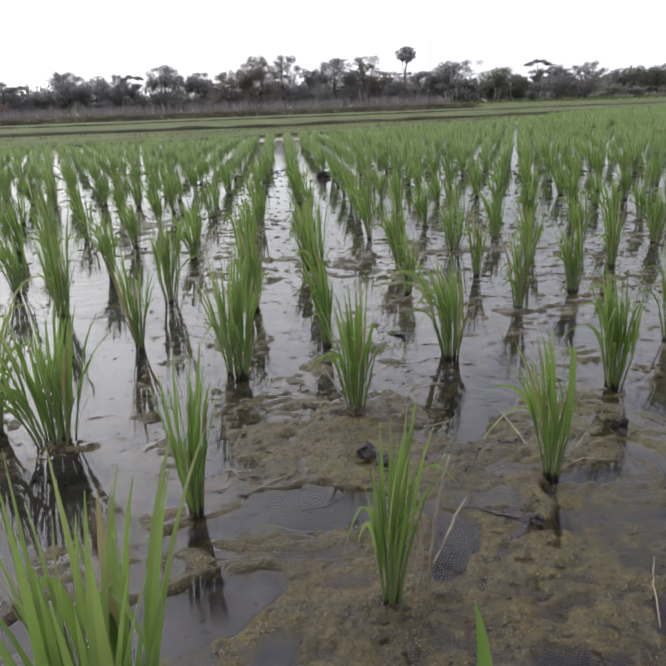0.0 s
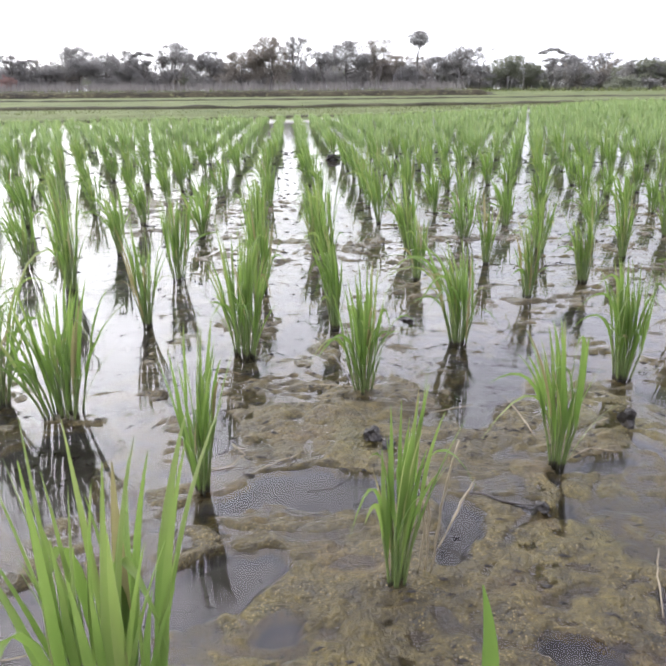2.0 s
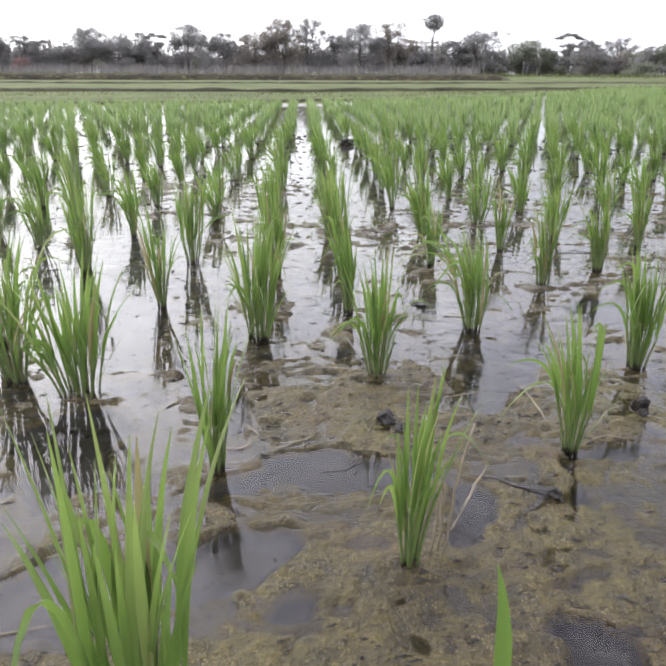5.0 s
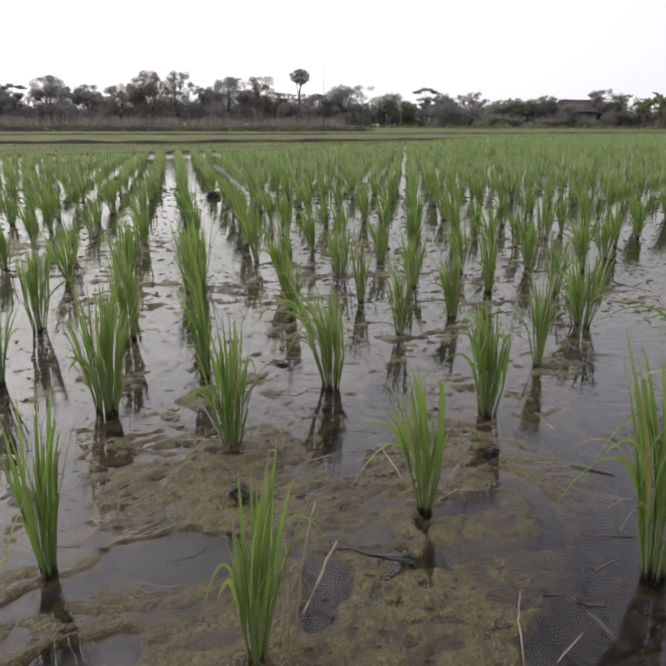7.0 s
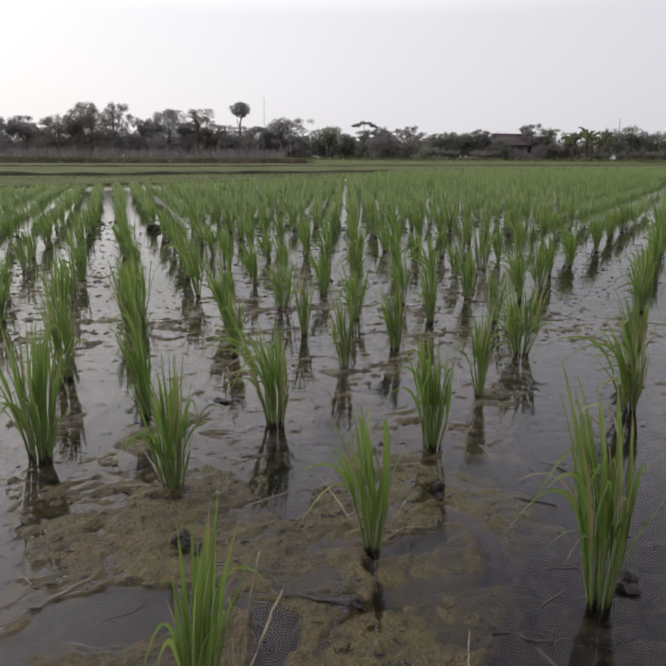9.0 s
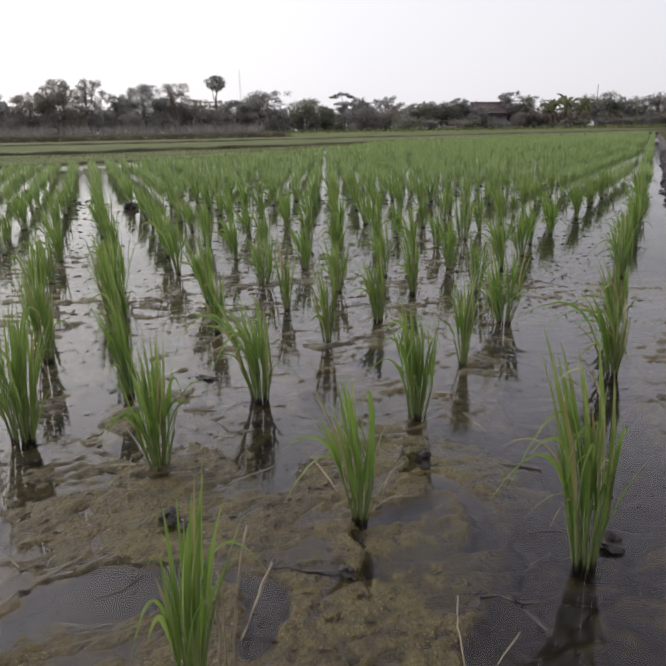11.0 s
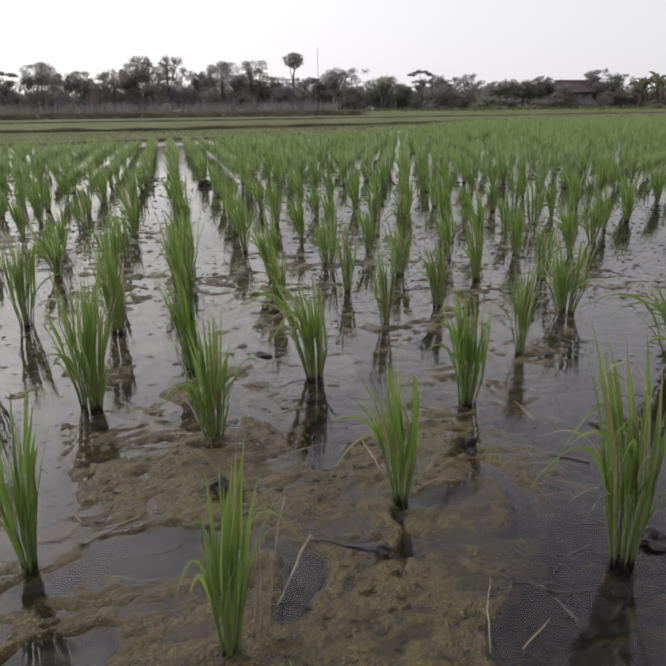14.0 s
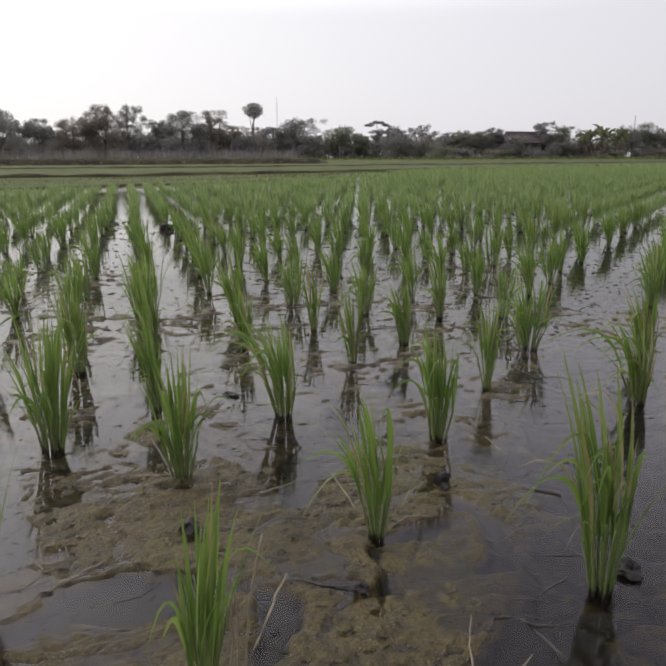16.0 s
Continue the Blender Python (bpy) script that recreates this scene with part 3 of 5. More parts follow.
def ridge(name, line, width, height, mat, label, step=0.35, seed=1, base=-0.05, lumpy=0.04):
    """A rounded earth ridge along a line of the plan."""
    pts = [Vector((*p, 0)) for p in line]
    dense = []
    for a, b in zip(pts, pts[1:]):
        n = max(1, int((b - a).length / step))
        dense += [a.lerp(b, k / n) for k in range(n)]
    dense.append(pts[-1])
    prof = [(-0.62, 0.0), (-0.5, 0.32), (-0.36, 0.82), (-0.2, 1.0), (0.0, 1.04), (0.2, 1.0), (0.36, 0.82), (0.5, 0.32), (0.62, 0.0)]
    v, f = [], []
    m = len(prof)
    for i, p in enumerate(dense):
        d = (dense[min(i + 1, len(dense) - 1)] - dense[max(i - 1, 0)]).normalized()
        side = Vector((d.y, -d.x, 0))
        for k, (o, h) in enumerate(prof):
            q = p + side * (o * width)
            j = noise.noise(Vector((q.x * 1.1, q.y * 1.1, seed))) * lumpy + noise.noise(Vector((q.x * 4, q.y * 4, seed + k))) * lumpy * 0.6
            v.append((q.x + j, q.y + j, base + (height - base) * h + (j if h > 0 else 0)))
    for i in range(len(dense) - 1):
        for k in range(m - 1):
            f.append((i * m + k, i * m + k + 1, (i + 1) * m + k + 1, (i + 1) * m + k))
    ob = new(name, mesh_from(name, v, f, mat))
    return tagged(ob, label, "field ridge", kind="structure")


ridge("bund_near", RIDGE_A, 0.34, 0.055, BUND_EARTH, "low earth ridge with yellow-green turf at the edge of the field", seed=3)
ridge("bund_middle", RIDGE_B, 0.6, 0.15, BUND_EARTH, "low turfed earth ridge behind the flooded field", seed=5)
ridge("bund_back", RIDGE_C, 0.9, 0.14, BUND_EARTH, "low dark earth ridge between the fallow fields", step=0.5, seed=12, lumpy=0.05)
ridge("bund_far", BANK[:5], 3.0, 0.44, DRY_EARTH, "dark bare embankment below the tree line", step=0.8, seed=8, lumpy=0.12)


def dyke_edge(d):
    at = lambda q, seed: float(vnoise(np.array(d / q), np.array(0.5), seed))
    return -0.108 + 0.055 * math.exp(-((d - 0.22) / 0.36) ** 2) + 0.018 * at(0.47, 21) + 0.018 * at(0.17, 22) + 0.012 * at(0.061, 23)


def dyke_height(d, s):
    """Height of the dyke's face, s metres off its foot line (minus: inwards)."""
    c = (dyke_edge(d) - s) / 0.85
    p = DYKE_P + DYKE_U * d + DYKE_N * s
    h = -0.03 + 0.20 * math.sin(min(max(c, 0) / 0.30, 1) * math.pi / 2) * (1 if c < 0.75 else max(0.4, 1 - (c - 0.75) * 2.2))
    if c > 0:
        h += 0.022 * noise.noise(Vector((p[0] * 9, p[1] * 9, 3))) + 0.030 * abs(noise.noise(Vector((p[0] * 27, p[1] * 27, 7)))) + 0.016 * noise.noise(Vector((p[0] * 61, p[1] * 61, 9)))
    return h


def dyke():
    """The dark crumbly dyke: a swept ridge roughened into clods."""
    rows, across = [], np.linspace(0, 1, 33)
    d = -9.0
    while d < 48:
        rows.append(d)
        d += 0.014 if -0.3 < d < 2.2 else 0.03 if -0.5 < d < 5 else 0.08 if d < 12 else 0.4
    v, f = [], []
    m = len(across)
    for d in rows:
        edge_ = dyke_edge(d)
        for c in across:
            s = edge_ - 0.85 * float(c) ** 1.3
            p = DYKE_P + DYKE_U * d + DYKE_N * s
            v.append((p[0], p[1], dyke_height(d, s)))
    for i in range(len(rows) - 1):
        for k in range(m - 1):
            f.append((i * m + k, i * m + k + 1, (i + 1) * m + k + 1, (i + 1) * m + k))
    ob = new("dyke", mesh_from("dyke", v, f, DYKE, False))
    return tagged(ob, "dark crumbly wet earth dyke beside the flooded field", "dyke", kind="structure")


dyke()

# ---- rice plants ----
# x, y, tip height, lean to the right, half spread, tillers, leaves, share of dry leaves
PLANTS_FRONT = [
    (-0.092, 0.950, 0.272, 0.012, 0.044, 5, 13, 0.05), (0.170, 0.766, 0.262, 0.012, 0.044, 4, 12, 0.12), (0.135, 1.277, 0.245, -0.012, 0.055, 6, 19, 0.08),
    (0.423, 1.034, 0.250, -0.030, 0.055, 5, 14, 0.06), (-0.117, 1.458, 0.300, 0.012, 0.070, 8, 26, 0.10), (0.630, 1.352, 0.248, -0.022, 0.045, 6, 19, 0.06),
    (0.345, 1.539, 0.245, -0.050, 0.062, 7, 22, 0.12), (-0.382, 1.639, 0.262, -0.004, 0.060, 5, 13, 0.20), (-0.414, 2.045, 0.270, 0.010, 0.055, 6, 18, 0.10),
]
PLANTS_MIDDLE = [
    (-0.381, 1.170, 0.262, 0.012, 0.078, 9, 30, 0.06), (-0.692, 1.933, 0.305, 0.006, 0.065, 7, 20, 0.10), (0.069, 1.631, 0.245, -0.040, 0.035, 5, 15, 0.10),
    (0.676, 0.855, 0.322, -0.036, 0.050, 6, 22, 0.16), (0.849, 1.608, 0.245, -0.010, 0.055, 5, 15, 0.14), (1.115, 1.920, 0.240, -0.020, 0.085, 8, 24, 0.10),
    (1.155, 1.460, 0.225, -0.085, 0.060, 6, 19, 0.20), (-0.056, 0.520, 0.335, 0.012, 0.080, 8, 18, 0.04), (-0.330, 0.665, 0.290, 0.052, 0.040, 5, 12, 0.08),
]
PLANTS_SIDE = [
    (-0.517, 1.205, 0.305, 0.022, 0.080, 6, 18, 0.18), (0.576, 1.885, 0.232, -0.020, 0.045, 5, 16, 0.12),
    (0.771, 2.042, 0.242, -0.045, 0.045, 6, 17, 0.08), (0.990, 2.335, 0.236, -0.030, 0.045, 5, 15, 0.15), (0.525, 2.245, 0.230, -0.010, 0.040, 4, 13, 0.25),
    (0.295, 2.055, 0.225, -0.020, 0.045, 5, 14, 0.15), (-0.030, 2.430, 0.250, -0.020, 0.050, 6, 18, 0.08), (-0.150, 1.943, 0.285, -0.010, 0.050, 6, 18, 0.06),
]
PLANTS_BEHIND = [
    (0.035, 2.060, 0.240, -0.025, 0.045, 5, 15, 0.10), (-0.257, 2.490, 0.260, 0.004, 0.050, 6, 17, 0.08), (1.215, 2.310, 0.240, 0.010, 0.050, 6, 16, 0.08),
    (1.400, 1.790, 0.215, -0.040, 0.050, 5, 14, 0.35), (1.271, 2.675, 0.240, -0.030, 0.045, 6, 16, 0.08), (-0.640, 1.380, 0.280, 0.010, 0.060, 6, 17, 0.12),
]
NEAR = PLANTS_FRONT + PLANTS_MIDDLE + PLANTS_SIDE + PLANTS_BEHIND


def plant_shape(rng, h, lean, half, tillers, leaves, segs=7, width=(0.0062, 0.0096), lean_y=0.0, arch=0.62):
    """Stems and leaves of one clump, about its foot: tubes, and blades that leave stem k % len(tubes)."""
    foot_r = max(0.007, 0.0047 * tillers - 0.0160)
    stems, tubes = [], []
    count = int(tillers * 2.4)
    for k in range(count):
        w = 2.4 * k + rng.uniform(-0.5, 0.5)
        r = math.sqrt((k + 0.5) / count)
        out = Vector((math.cos(w), math.sin(w), 0))
        foot = out * (foot_r * r) + Vector((rng.gauss(0, 0.15) * foot_r, rng.gauss(0, 0.15) * foot_r, -0.02))
        top = foot + out * (half * 0.42 * r) + Vector((lean * 0.16, lean_y * 0.16, h * rng.uniform(0.26, 0.42) + 0.02))
        knee = foot + (top - foot) * 0.5 + Vector((0, 0, h * 0.04)) - out * (half * 0.06)
        stems.append((foot, knee, top, out * (half * r)))
        tubes.append(tube([bezier(foot, knee, top, u) for u in (0, 0.3, 0.6, 0.85, 1.0)], [0.0019, 0.0020, 0.0019, 0.0016, 0.0009], 6))
    blades = []
    for k in range(leaves):
        foot, knee, top, splay = stems[k % count]
        first = k < count
        u = rng.uniform(0.80, 0.94) if first else rng.uniform(0.12, 0.92)
        p0 = bezier(foot, knee, top, u)
        w = rng.uniform(0, 2 * math.pi)
        side = splay * 0.75 + Vector((math.cos(w), math.sin(w), 0)) * (half * rng.uniform(0.15, 0.40 if first else 0.70))
        tall = h * (rng.uniform(0.66, 1.0) if first else rng.uniform(0.42, 1.0))
        tip = Vector((foot.x, foot.y, tall)) + side + Vector((lean, lean_y, 0)) * (tall / h) ** 2
        ctrl = p0.lerp(tip, 0.5) - side * 0.16 + Vector((-lean * 0.18, 0, 0.06 * h))
        if not first and rng.random() > arch:
            # an arching leaf: it rises, then its tip bows over
            ctrl = p0 + side * 0.45 + Vector((lean * 0.2, 0, (tall - p0.z) * 1.15))
            tip = tip + side * rng.uniform(0.35, 0.9) + Vector((lean * 0.6 - 0.008, 0, -(tall - p0.z) * rng.uniform(0.15, 0.75)))
        face = Vector((math.cos(w), math.sin(w), 0.25))
        blades.append(blade(p0, ctrl, tip, rng.uniform(*width), segs, face))
    return tubes, blades


LABELS = {"full": "upright clump of green rice leaves standing in shallow water", "thin": "thin young rice clump with some straw-coloured leaves in water"}


def near_plant(x, y, h, lean, half, tillers, leaves, dry, rng, width=(0.0062, 0.0096), arch=0.62):
    label = LABELS["thin"] if dry >= 0.2 or leaves < 12 else LABELS["full"]
    root = holder("rice_plant", pose(x, y, 0), label, "rice plant", "rice plants in the field")
    tubes, blades = plant_shape(rng, h, lean, half, tillers, leaves, 8, width, rng.uniform(-0.012, 0.008), arch)
    stems = [piece("tiller", g, SHEATH, root) for g in tubes]
    for k, g in enumerate(blades):
        is_dry = k >= tillers and rng.random() < dry
        piece("leaf", g, DRY if is_dry else LEAF, stems[k % len(stems)], "withered straw-coloured leaf" if is_dry else "")
    return root


for number, spec in enumerate(NEAR):
    prng = random.Random(40 + number)
    wide = (0.0065, 0.0110) if spec[1] < 0.7 else (0.0040, 0.0074)
    near_plant(*spec[:6], int(spec[6] * 2.7), spec[7], prng, wide, 0.70 if spec[1] > 0.8 else 0.86)

# the rest of the field: columns a quarter of a metre apart, planted crosswise
# one broad young leaf stands alone beside them
lone = holder("rice_leaf", pose(0.240, 0.590, 0), "single broad pale green rice leaf standing in the mud", "rice plant")
piece("leaf", blade(Vector((0.0, 0.0, -0.01)), Vector((0.004, 0.0, 0.09)), Vector((-0.012, 0.004, 0.155)), 0.0150, 8, Vector((0.1, 1, 0.2))), LEAF, lone)
taken = [(s[0], s[1]) for s in NEAR]
spots = []
lrng = random.Random(5)
for d in np.arange(1.58, 44, 0.36):
    p = DYKE_P + DYKE_U * (d + lrng.uniform(-0.05, 0.05)) + DYKE_N * (0.06 + lrng.uniform(-0.02, 0.03))
    if p[1] < field_y(p[0]) - 0.4:
        spots.append((float(p[0]), float(p[1])))
for k in range(-70, 150):
    for n in range(0, 90):
        y = (0.45 if k % 2 == 0 else 0.715) + 0.49 * n + lrng.uniform(-0.045, 0.045)
        x = 0.02 + 0.249 * k - 0.105 * y + lrng.uniform(-0.030, 0.030)
        if y > float(field_y(x)) - 0.45 or dyke_s(x, y) < 0.24:
            continue
        if abs(x) > 1.2 + 1.25 * y or (-0.75 < x < 1.35 and y < 1.85):
            continue
        if y > float(field_y(x)) - 1.6 and x < 6 and lrng.random() < 0.45:
            continue
        if any((x - a) ** 2 + (y - b) ** 2 < 0.19 ** 2 for a, b in taken):
            continue
        spots.append((x, y))
spots.sort(key=lambda s: s[1] + 0.25 * abs(s[0]))
COUNTED = 260

# twelve kinds of clump for the middle of the field, then copies turned and scaled a little
protos = []
for k in range(12):
    rng = random.Random(100 + k)
    h, n = rng.uniform(0.205, 0.255), rng.randint(28, 36)
    tubes, blades = plant_shape(rng, h, -0.034, rng.uniform(0.050, 0.076), rng.randint(4, 7), n + 8, 5, (0.0046, 0.0080))
    n += 8
    x, y = spots[k]
    root = holder("rice_plant", pose(x, y, 0), LABELS["full"], "rice plant", "rice plants in the field")
    foot = piece("stem_clump", merge(tubes), SHEATH, root)
    third = max(1, n // 8)
    for a in range(0, n, third):
        dry = a + third >= n and k % 2 == 0
        piece("leaf_tuft", merge(blades[a:a + third]), DRY if dry else LEAF, root, "withered straw-coloured leaves" if dry else "")
    protos.append(root)
for k, (x, y) in enumerate(spots[12:COUNTED]):
    s = lrng.uniform(0.86, 1.10)
    copy_thing(protos[lrng.randrange(12)], pose(x, y, 0, lrng.uniform(-3, 3), lrng.uniform(-5, 3), lrng.uniform(-40, 40)) @ Matrix.Diagonal((s, s, s, 1)))


def far_field(points, label, seed):
    """The clumps too far off to count, in one mesh."""
    kinds = []
    for k in range(9):
        rng = random.Random(seed + k)
        n = rng.randint(32, 38)
        _, blades = plant_shape(rng, rng.uniform(0.205, 0.255), -0.020, rng.uniform(0.052, 0.076), 6, n, 3, (0.008, 0.0125))
        v, f = merge(blades)
        kinds.append((np.array([tuple(q) for q in v]), np.array(f)))
    rng = random.Random(seed)
    vs, fs, off = [], [], 0
    for x, y in points:
        v, f = kinds[rng.randrange(9)]
        w, s = rng.uniform(-0.7, 0.7), rng.uniform(0.85, 1.12)
        # the plants at the open end of the field are stunted
        s *= 1 - 0.58 * min(1.0, max(0.0, (3.4 - (float(field_y(x)) - y)) / 3.0)) * min(1.0, max(0.0, (7.0 - x) / 5.0))
        c, q = math.cos(w) * s, math.sin(w) * s
        vs.append(np.stack([v[:, 0] * c - v[:, 1] * q + x, v[:, 0] * q + v[:, 1] * c + y, v[:, 2] * s], 1))
        fs.append(f + off)
        off += len(v)
    ob = new("rice_field", mesh_from("rice_field", np.concatenate(vs).tolist(), np.concatenate(fs).tolist(), LEAF_FAR_HAZED))
    return tagged(ob, label, "rice plants", kind="stuff")


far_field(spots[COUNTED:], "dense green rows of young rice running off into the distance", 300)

# ---- things lying on the mud ----
srng = random.Random(3)


def ground_z(x, y):
    return max(float(ground_height(np.array([x]), np.array([y]))[0]), -0.001)


def stalk(name, points, radius, mat, label, category, flat=0.55):
    """A thin bent stalk lying along points (x, y, height above the surface)."""
    pts = [Vector((x, y, ground_z(x, y) + z)) for x, y, z in points]
    dense = []
    for a, b in zip(pts, pts[1:]):
        for k in range(4):
            q = a.lerp(b, k / 4)
            dense.append(q + Vector((srng.uniform(-1, 1), srng.uniform(-1, 1), 0)) * radius * 0.9)
    dense.append(pts[-1])
    n = len(dense)
    mid_ = sum(dense, Vector()) / n
    base = Vector((mid_.x, mid_.y, min(q.z for q in dense)))
    v, f = tube([q - base for q in dense], [radius * (0.55 + 0.45 * math.sin(math.pi * (k + 0.6) / (n + 0.2))) for k in range(n)], 6)
    root = new(name, mesh_from(name, v, f, mat))
    root.matrix_world = Matrix.Translation(base)
    return tagged(root, label, category, "debris on the mud")


STRAWS = [
    [(-0.022, 1.004, 0.001), (0.015, 1.034, 0.003), (0.054, 1.065, 0.001)], [(-0.075, 1.081, 0.001), (-0.046, 1.032, 0.001)],
    [(0.390, 1.270, 0.003), (0.398, 1.19, 0.004), (0.410, 1.110, 0.001)], [(0.459, 1.061, 0.001), (0.485, 1.078, 0.004), (0.521, 1.076, 0.001)],
    [(0.732, 1.353, 0.001), (0.736, 1.258, 0.002)], [(0.495, 0.846, 0.001), (0.470, 0.79, 0.003), (0.452, 0.730, 0.001)],
    [(-0.104, 1.004, 0.001), (-0.066, 1.010, 0.004), (-0.047, 1.040, 0.005), (-0.074, 1.083, 0.001)], [(0.489, 0.730, 0.002), (0.537, 0.768, 0.001)],
    [(0.483, 1.107, 0.001), (0.510, 1.150, 0.006), (0.546, 1.176, 0.002)], [(-0.30, 0.73, 0.001), (-0.16, 0.80, 0.002)], [(0.208, 1.511, 0.001), (0.253, 1.500, 0.001)],
    [(0.250, 1.200, 0.001), (0.330, 1.235, 0.001)], [(0.052, 1.303, 0.001), (0.112, 1.284, 0.003)], [(-0.31, 0.62, 0.001), (-0.20, 0.655, 0.003)],
]
for pts in STRAWS:
    stalk("straw", pts, 0.0010, STRAW, "pale dry rice straw lying on wet mud", "straw")
# dead leaves leaning beside the nearest clump
for pts in ([(0.205, 0.790, 0.0), (0.208, 0.800, 0.07), (0.204, 0.806, 0.115)], [(0.212, 0.785, 0.0), (0.220, 0.800, 0.08), (0.238, 0.812, 0.165)],
            [(0.225, 0.839, 0.0), (0.252, 0.870, 0.035), (0.272, 0.890, 0.060)], [(0.196, 0.782, 0.0), (0.203, 0.792, 0.05), (0.200, 0.792, 0.09)]):
    stalk("dead_leaf", pts, 0.0016, STRAW, "dry upright straw beside a rice clump", "straw")
TWIGS = [
    [(0.262, 0.957, 0.001), (0.300, 0.951, 0.003), (0.330, 0.934, 0.002), (0.375, 0.921, 0.003)], [(0.366, 0.932, 0.002), (0.380, 0.905, 0.001)],
    [(0.073, 1.438, 0.008), (0.100, 1.345, 0.003), (0.119, 1.295, 0.001)], [(0.707, 1.135, 0.001), (0.758, 1.097, 0.002)], [(0.706, 2.227, 0.002), (0.77, 2.25, 0.004), (0.827, 2.244, 0.001)],
    [(0.505, 0.815, 0.001), (0.520, 0.832, 0.002), (0.542, 0.832, 0.001)], [(0.542, 0.832, 0.001), (0.560, 0.812, 0.002), (0.585, 0.806, 0.001)], [(0.598, 0.866, 0.001), (0.652, 0.891, 0.001)],
    [(0.644, 0.944, 0.001), (0.695, 0.933, 0.001)], [(0.054, 0.953, 0.001), (0.090, 0.962, 0.001), (0.113, 0.985, 0.002)], [(0.560, 0.800, 0.001), (0.570, 0.760, 0.001)],
    [(1.00, 1.80, 0.06), (0.97, 1.70, 0.02), (1.02, 1.62, 0.0)], [(1.33, 1.93, 0.09), (1.20, 1.98, 0.12), (1.09, 2.02, 0.13)],
]
for pts in TWIGS:
    stalk("twig", pts, 0.0016, DARK_TWIG, "thin dark wet twig half sunk in mud", "twig")


def clod(x, y, size, label="dark lump of wet mud standing out of the water", group="clods of earth", mat=None, turn=None):
    g = lump(srng, size, 3, 0.42)
    ob = new("clod", mesh_from("clod", g[0], g[1], mat or CLOD, False))
    ob.matrix_world = pose(x, y, ground_z(x, y) + size[2] * 0.35, 0, 0, srng.uniform(0, 360) if turn is None else turn)
    return tagged(ob, label, "clod", group)


for x, y, size in [(0.571, 1.163, (0.014, 0.010, 0.020)), (0.148, 1.104, (0.014, 0.013, 0.012)), (0.737, 0.885, (0.019, 0.014, 0.012)), (0.372, 0.920, (0.010, 0.008, 0.006)),
                   (-0.097, 5.595, (0.050, 0.035, 0.034)), (0.175, 1.083, (0.012, 0.010, 0.007)),
                   (0.30, 2.60, (0.022, 0.018, 0.018)), (0.232, 1.70, (0.024, 0.012, 0.005))]:
    clod(x, y, size)
# loose clods on the flank of the dyke
for k in range(110):
    d = srng.uniform(-0.1, 5.5) if k < 80 else srng.uniform(5.5, 14)
    s = dyke_edge(d) - abs(srng.gauss(0, 0.11))
    p = DYKE_P + DYKE_U * d + DYKE_N * s
    r = srng.uniform(0.012, 0.034)
    g = lump(srng, (r, r * srng.uniform(0.7, 1.0), r * srng.uniform(0.6, 0.85)), 2, 0.4)
    ob = new("clod", mesh_from("clod", g[0], g[1], CLOD if k % 3 else DYKE))
    ob.matrix_world = pose(p[0], p[1], dyke_height(d, s) + r * 0.15, 0, 0, srng.uniform(0, 360))
    tagged(ob, "rough dark clod of wet earth on the dyke", "clod", "clods of earth on the dyke")


def dyke_crumble():
    """Countless small crumbs of earth that cover the flank of the dyke."""
    rng = random.Random(61)
    kinds = []
    for k in range(6):
        v, f = lump(rng, (1.0, rng.uniform(0.7, 1.0), rng.uniform(0.5, 0.8)), 1, 0.5)
        kinds.append((np.array([tuple(q) for q in v]), np.array(f)))
    vs, fs, off = [], [], 0
    for _ in range(9000):
        d = -0.3 + 14 * rng.random() ** 1.9
        s = dyke_edge(d) + 0.012 - abs(rng.gauss(0, 0.15))
        p = DYKE_P + DYKE_U * d + DYKE_N * s
        r = (0.003 + 0.012 * rng.random() ** 2.2) * (1 + 0.05 * d)
        z = dyke_height(d, s) - r * 0.1
        v, f = kinds[rng.randrange(6)]
        w = rng.uniform(0, 6.28)
        c, q = math.cos(w) * r, math.sin(w) * r
        vs.append(np.stack([v[:, 0] * c - v[:, 1] * q + p[0], v[:, 0] * q + v[:, 1] * c + p[1], v[:, 2] * r + z], 1))
        fs.append(f + off)
        off += len(v)
    ob = new("dyke_crumbs", mesh_from("dyke_crumbs", np.concatenate(vs).tolist(), np.concatenate(fs).tolist(), CRUMB, False))
    tagged(ob, "dark wet crumbs of earth covering the dyke", "earth crumbs", kind="stuff")


dyke_crumble()


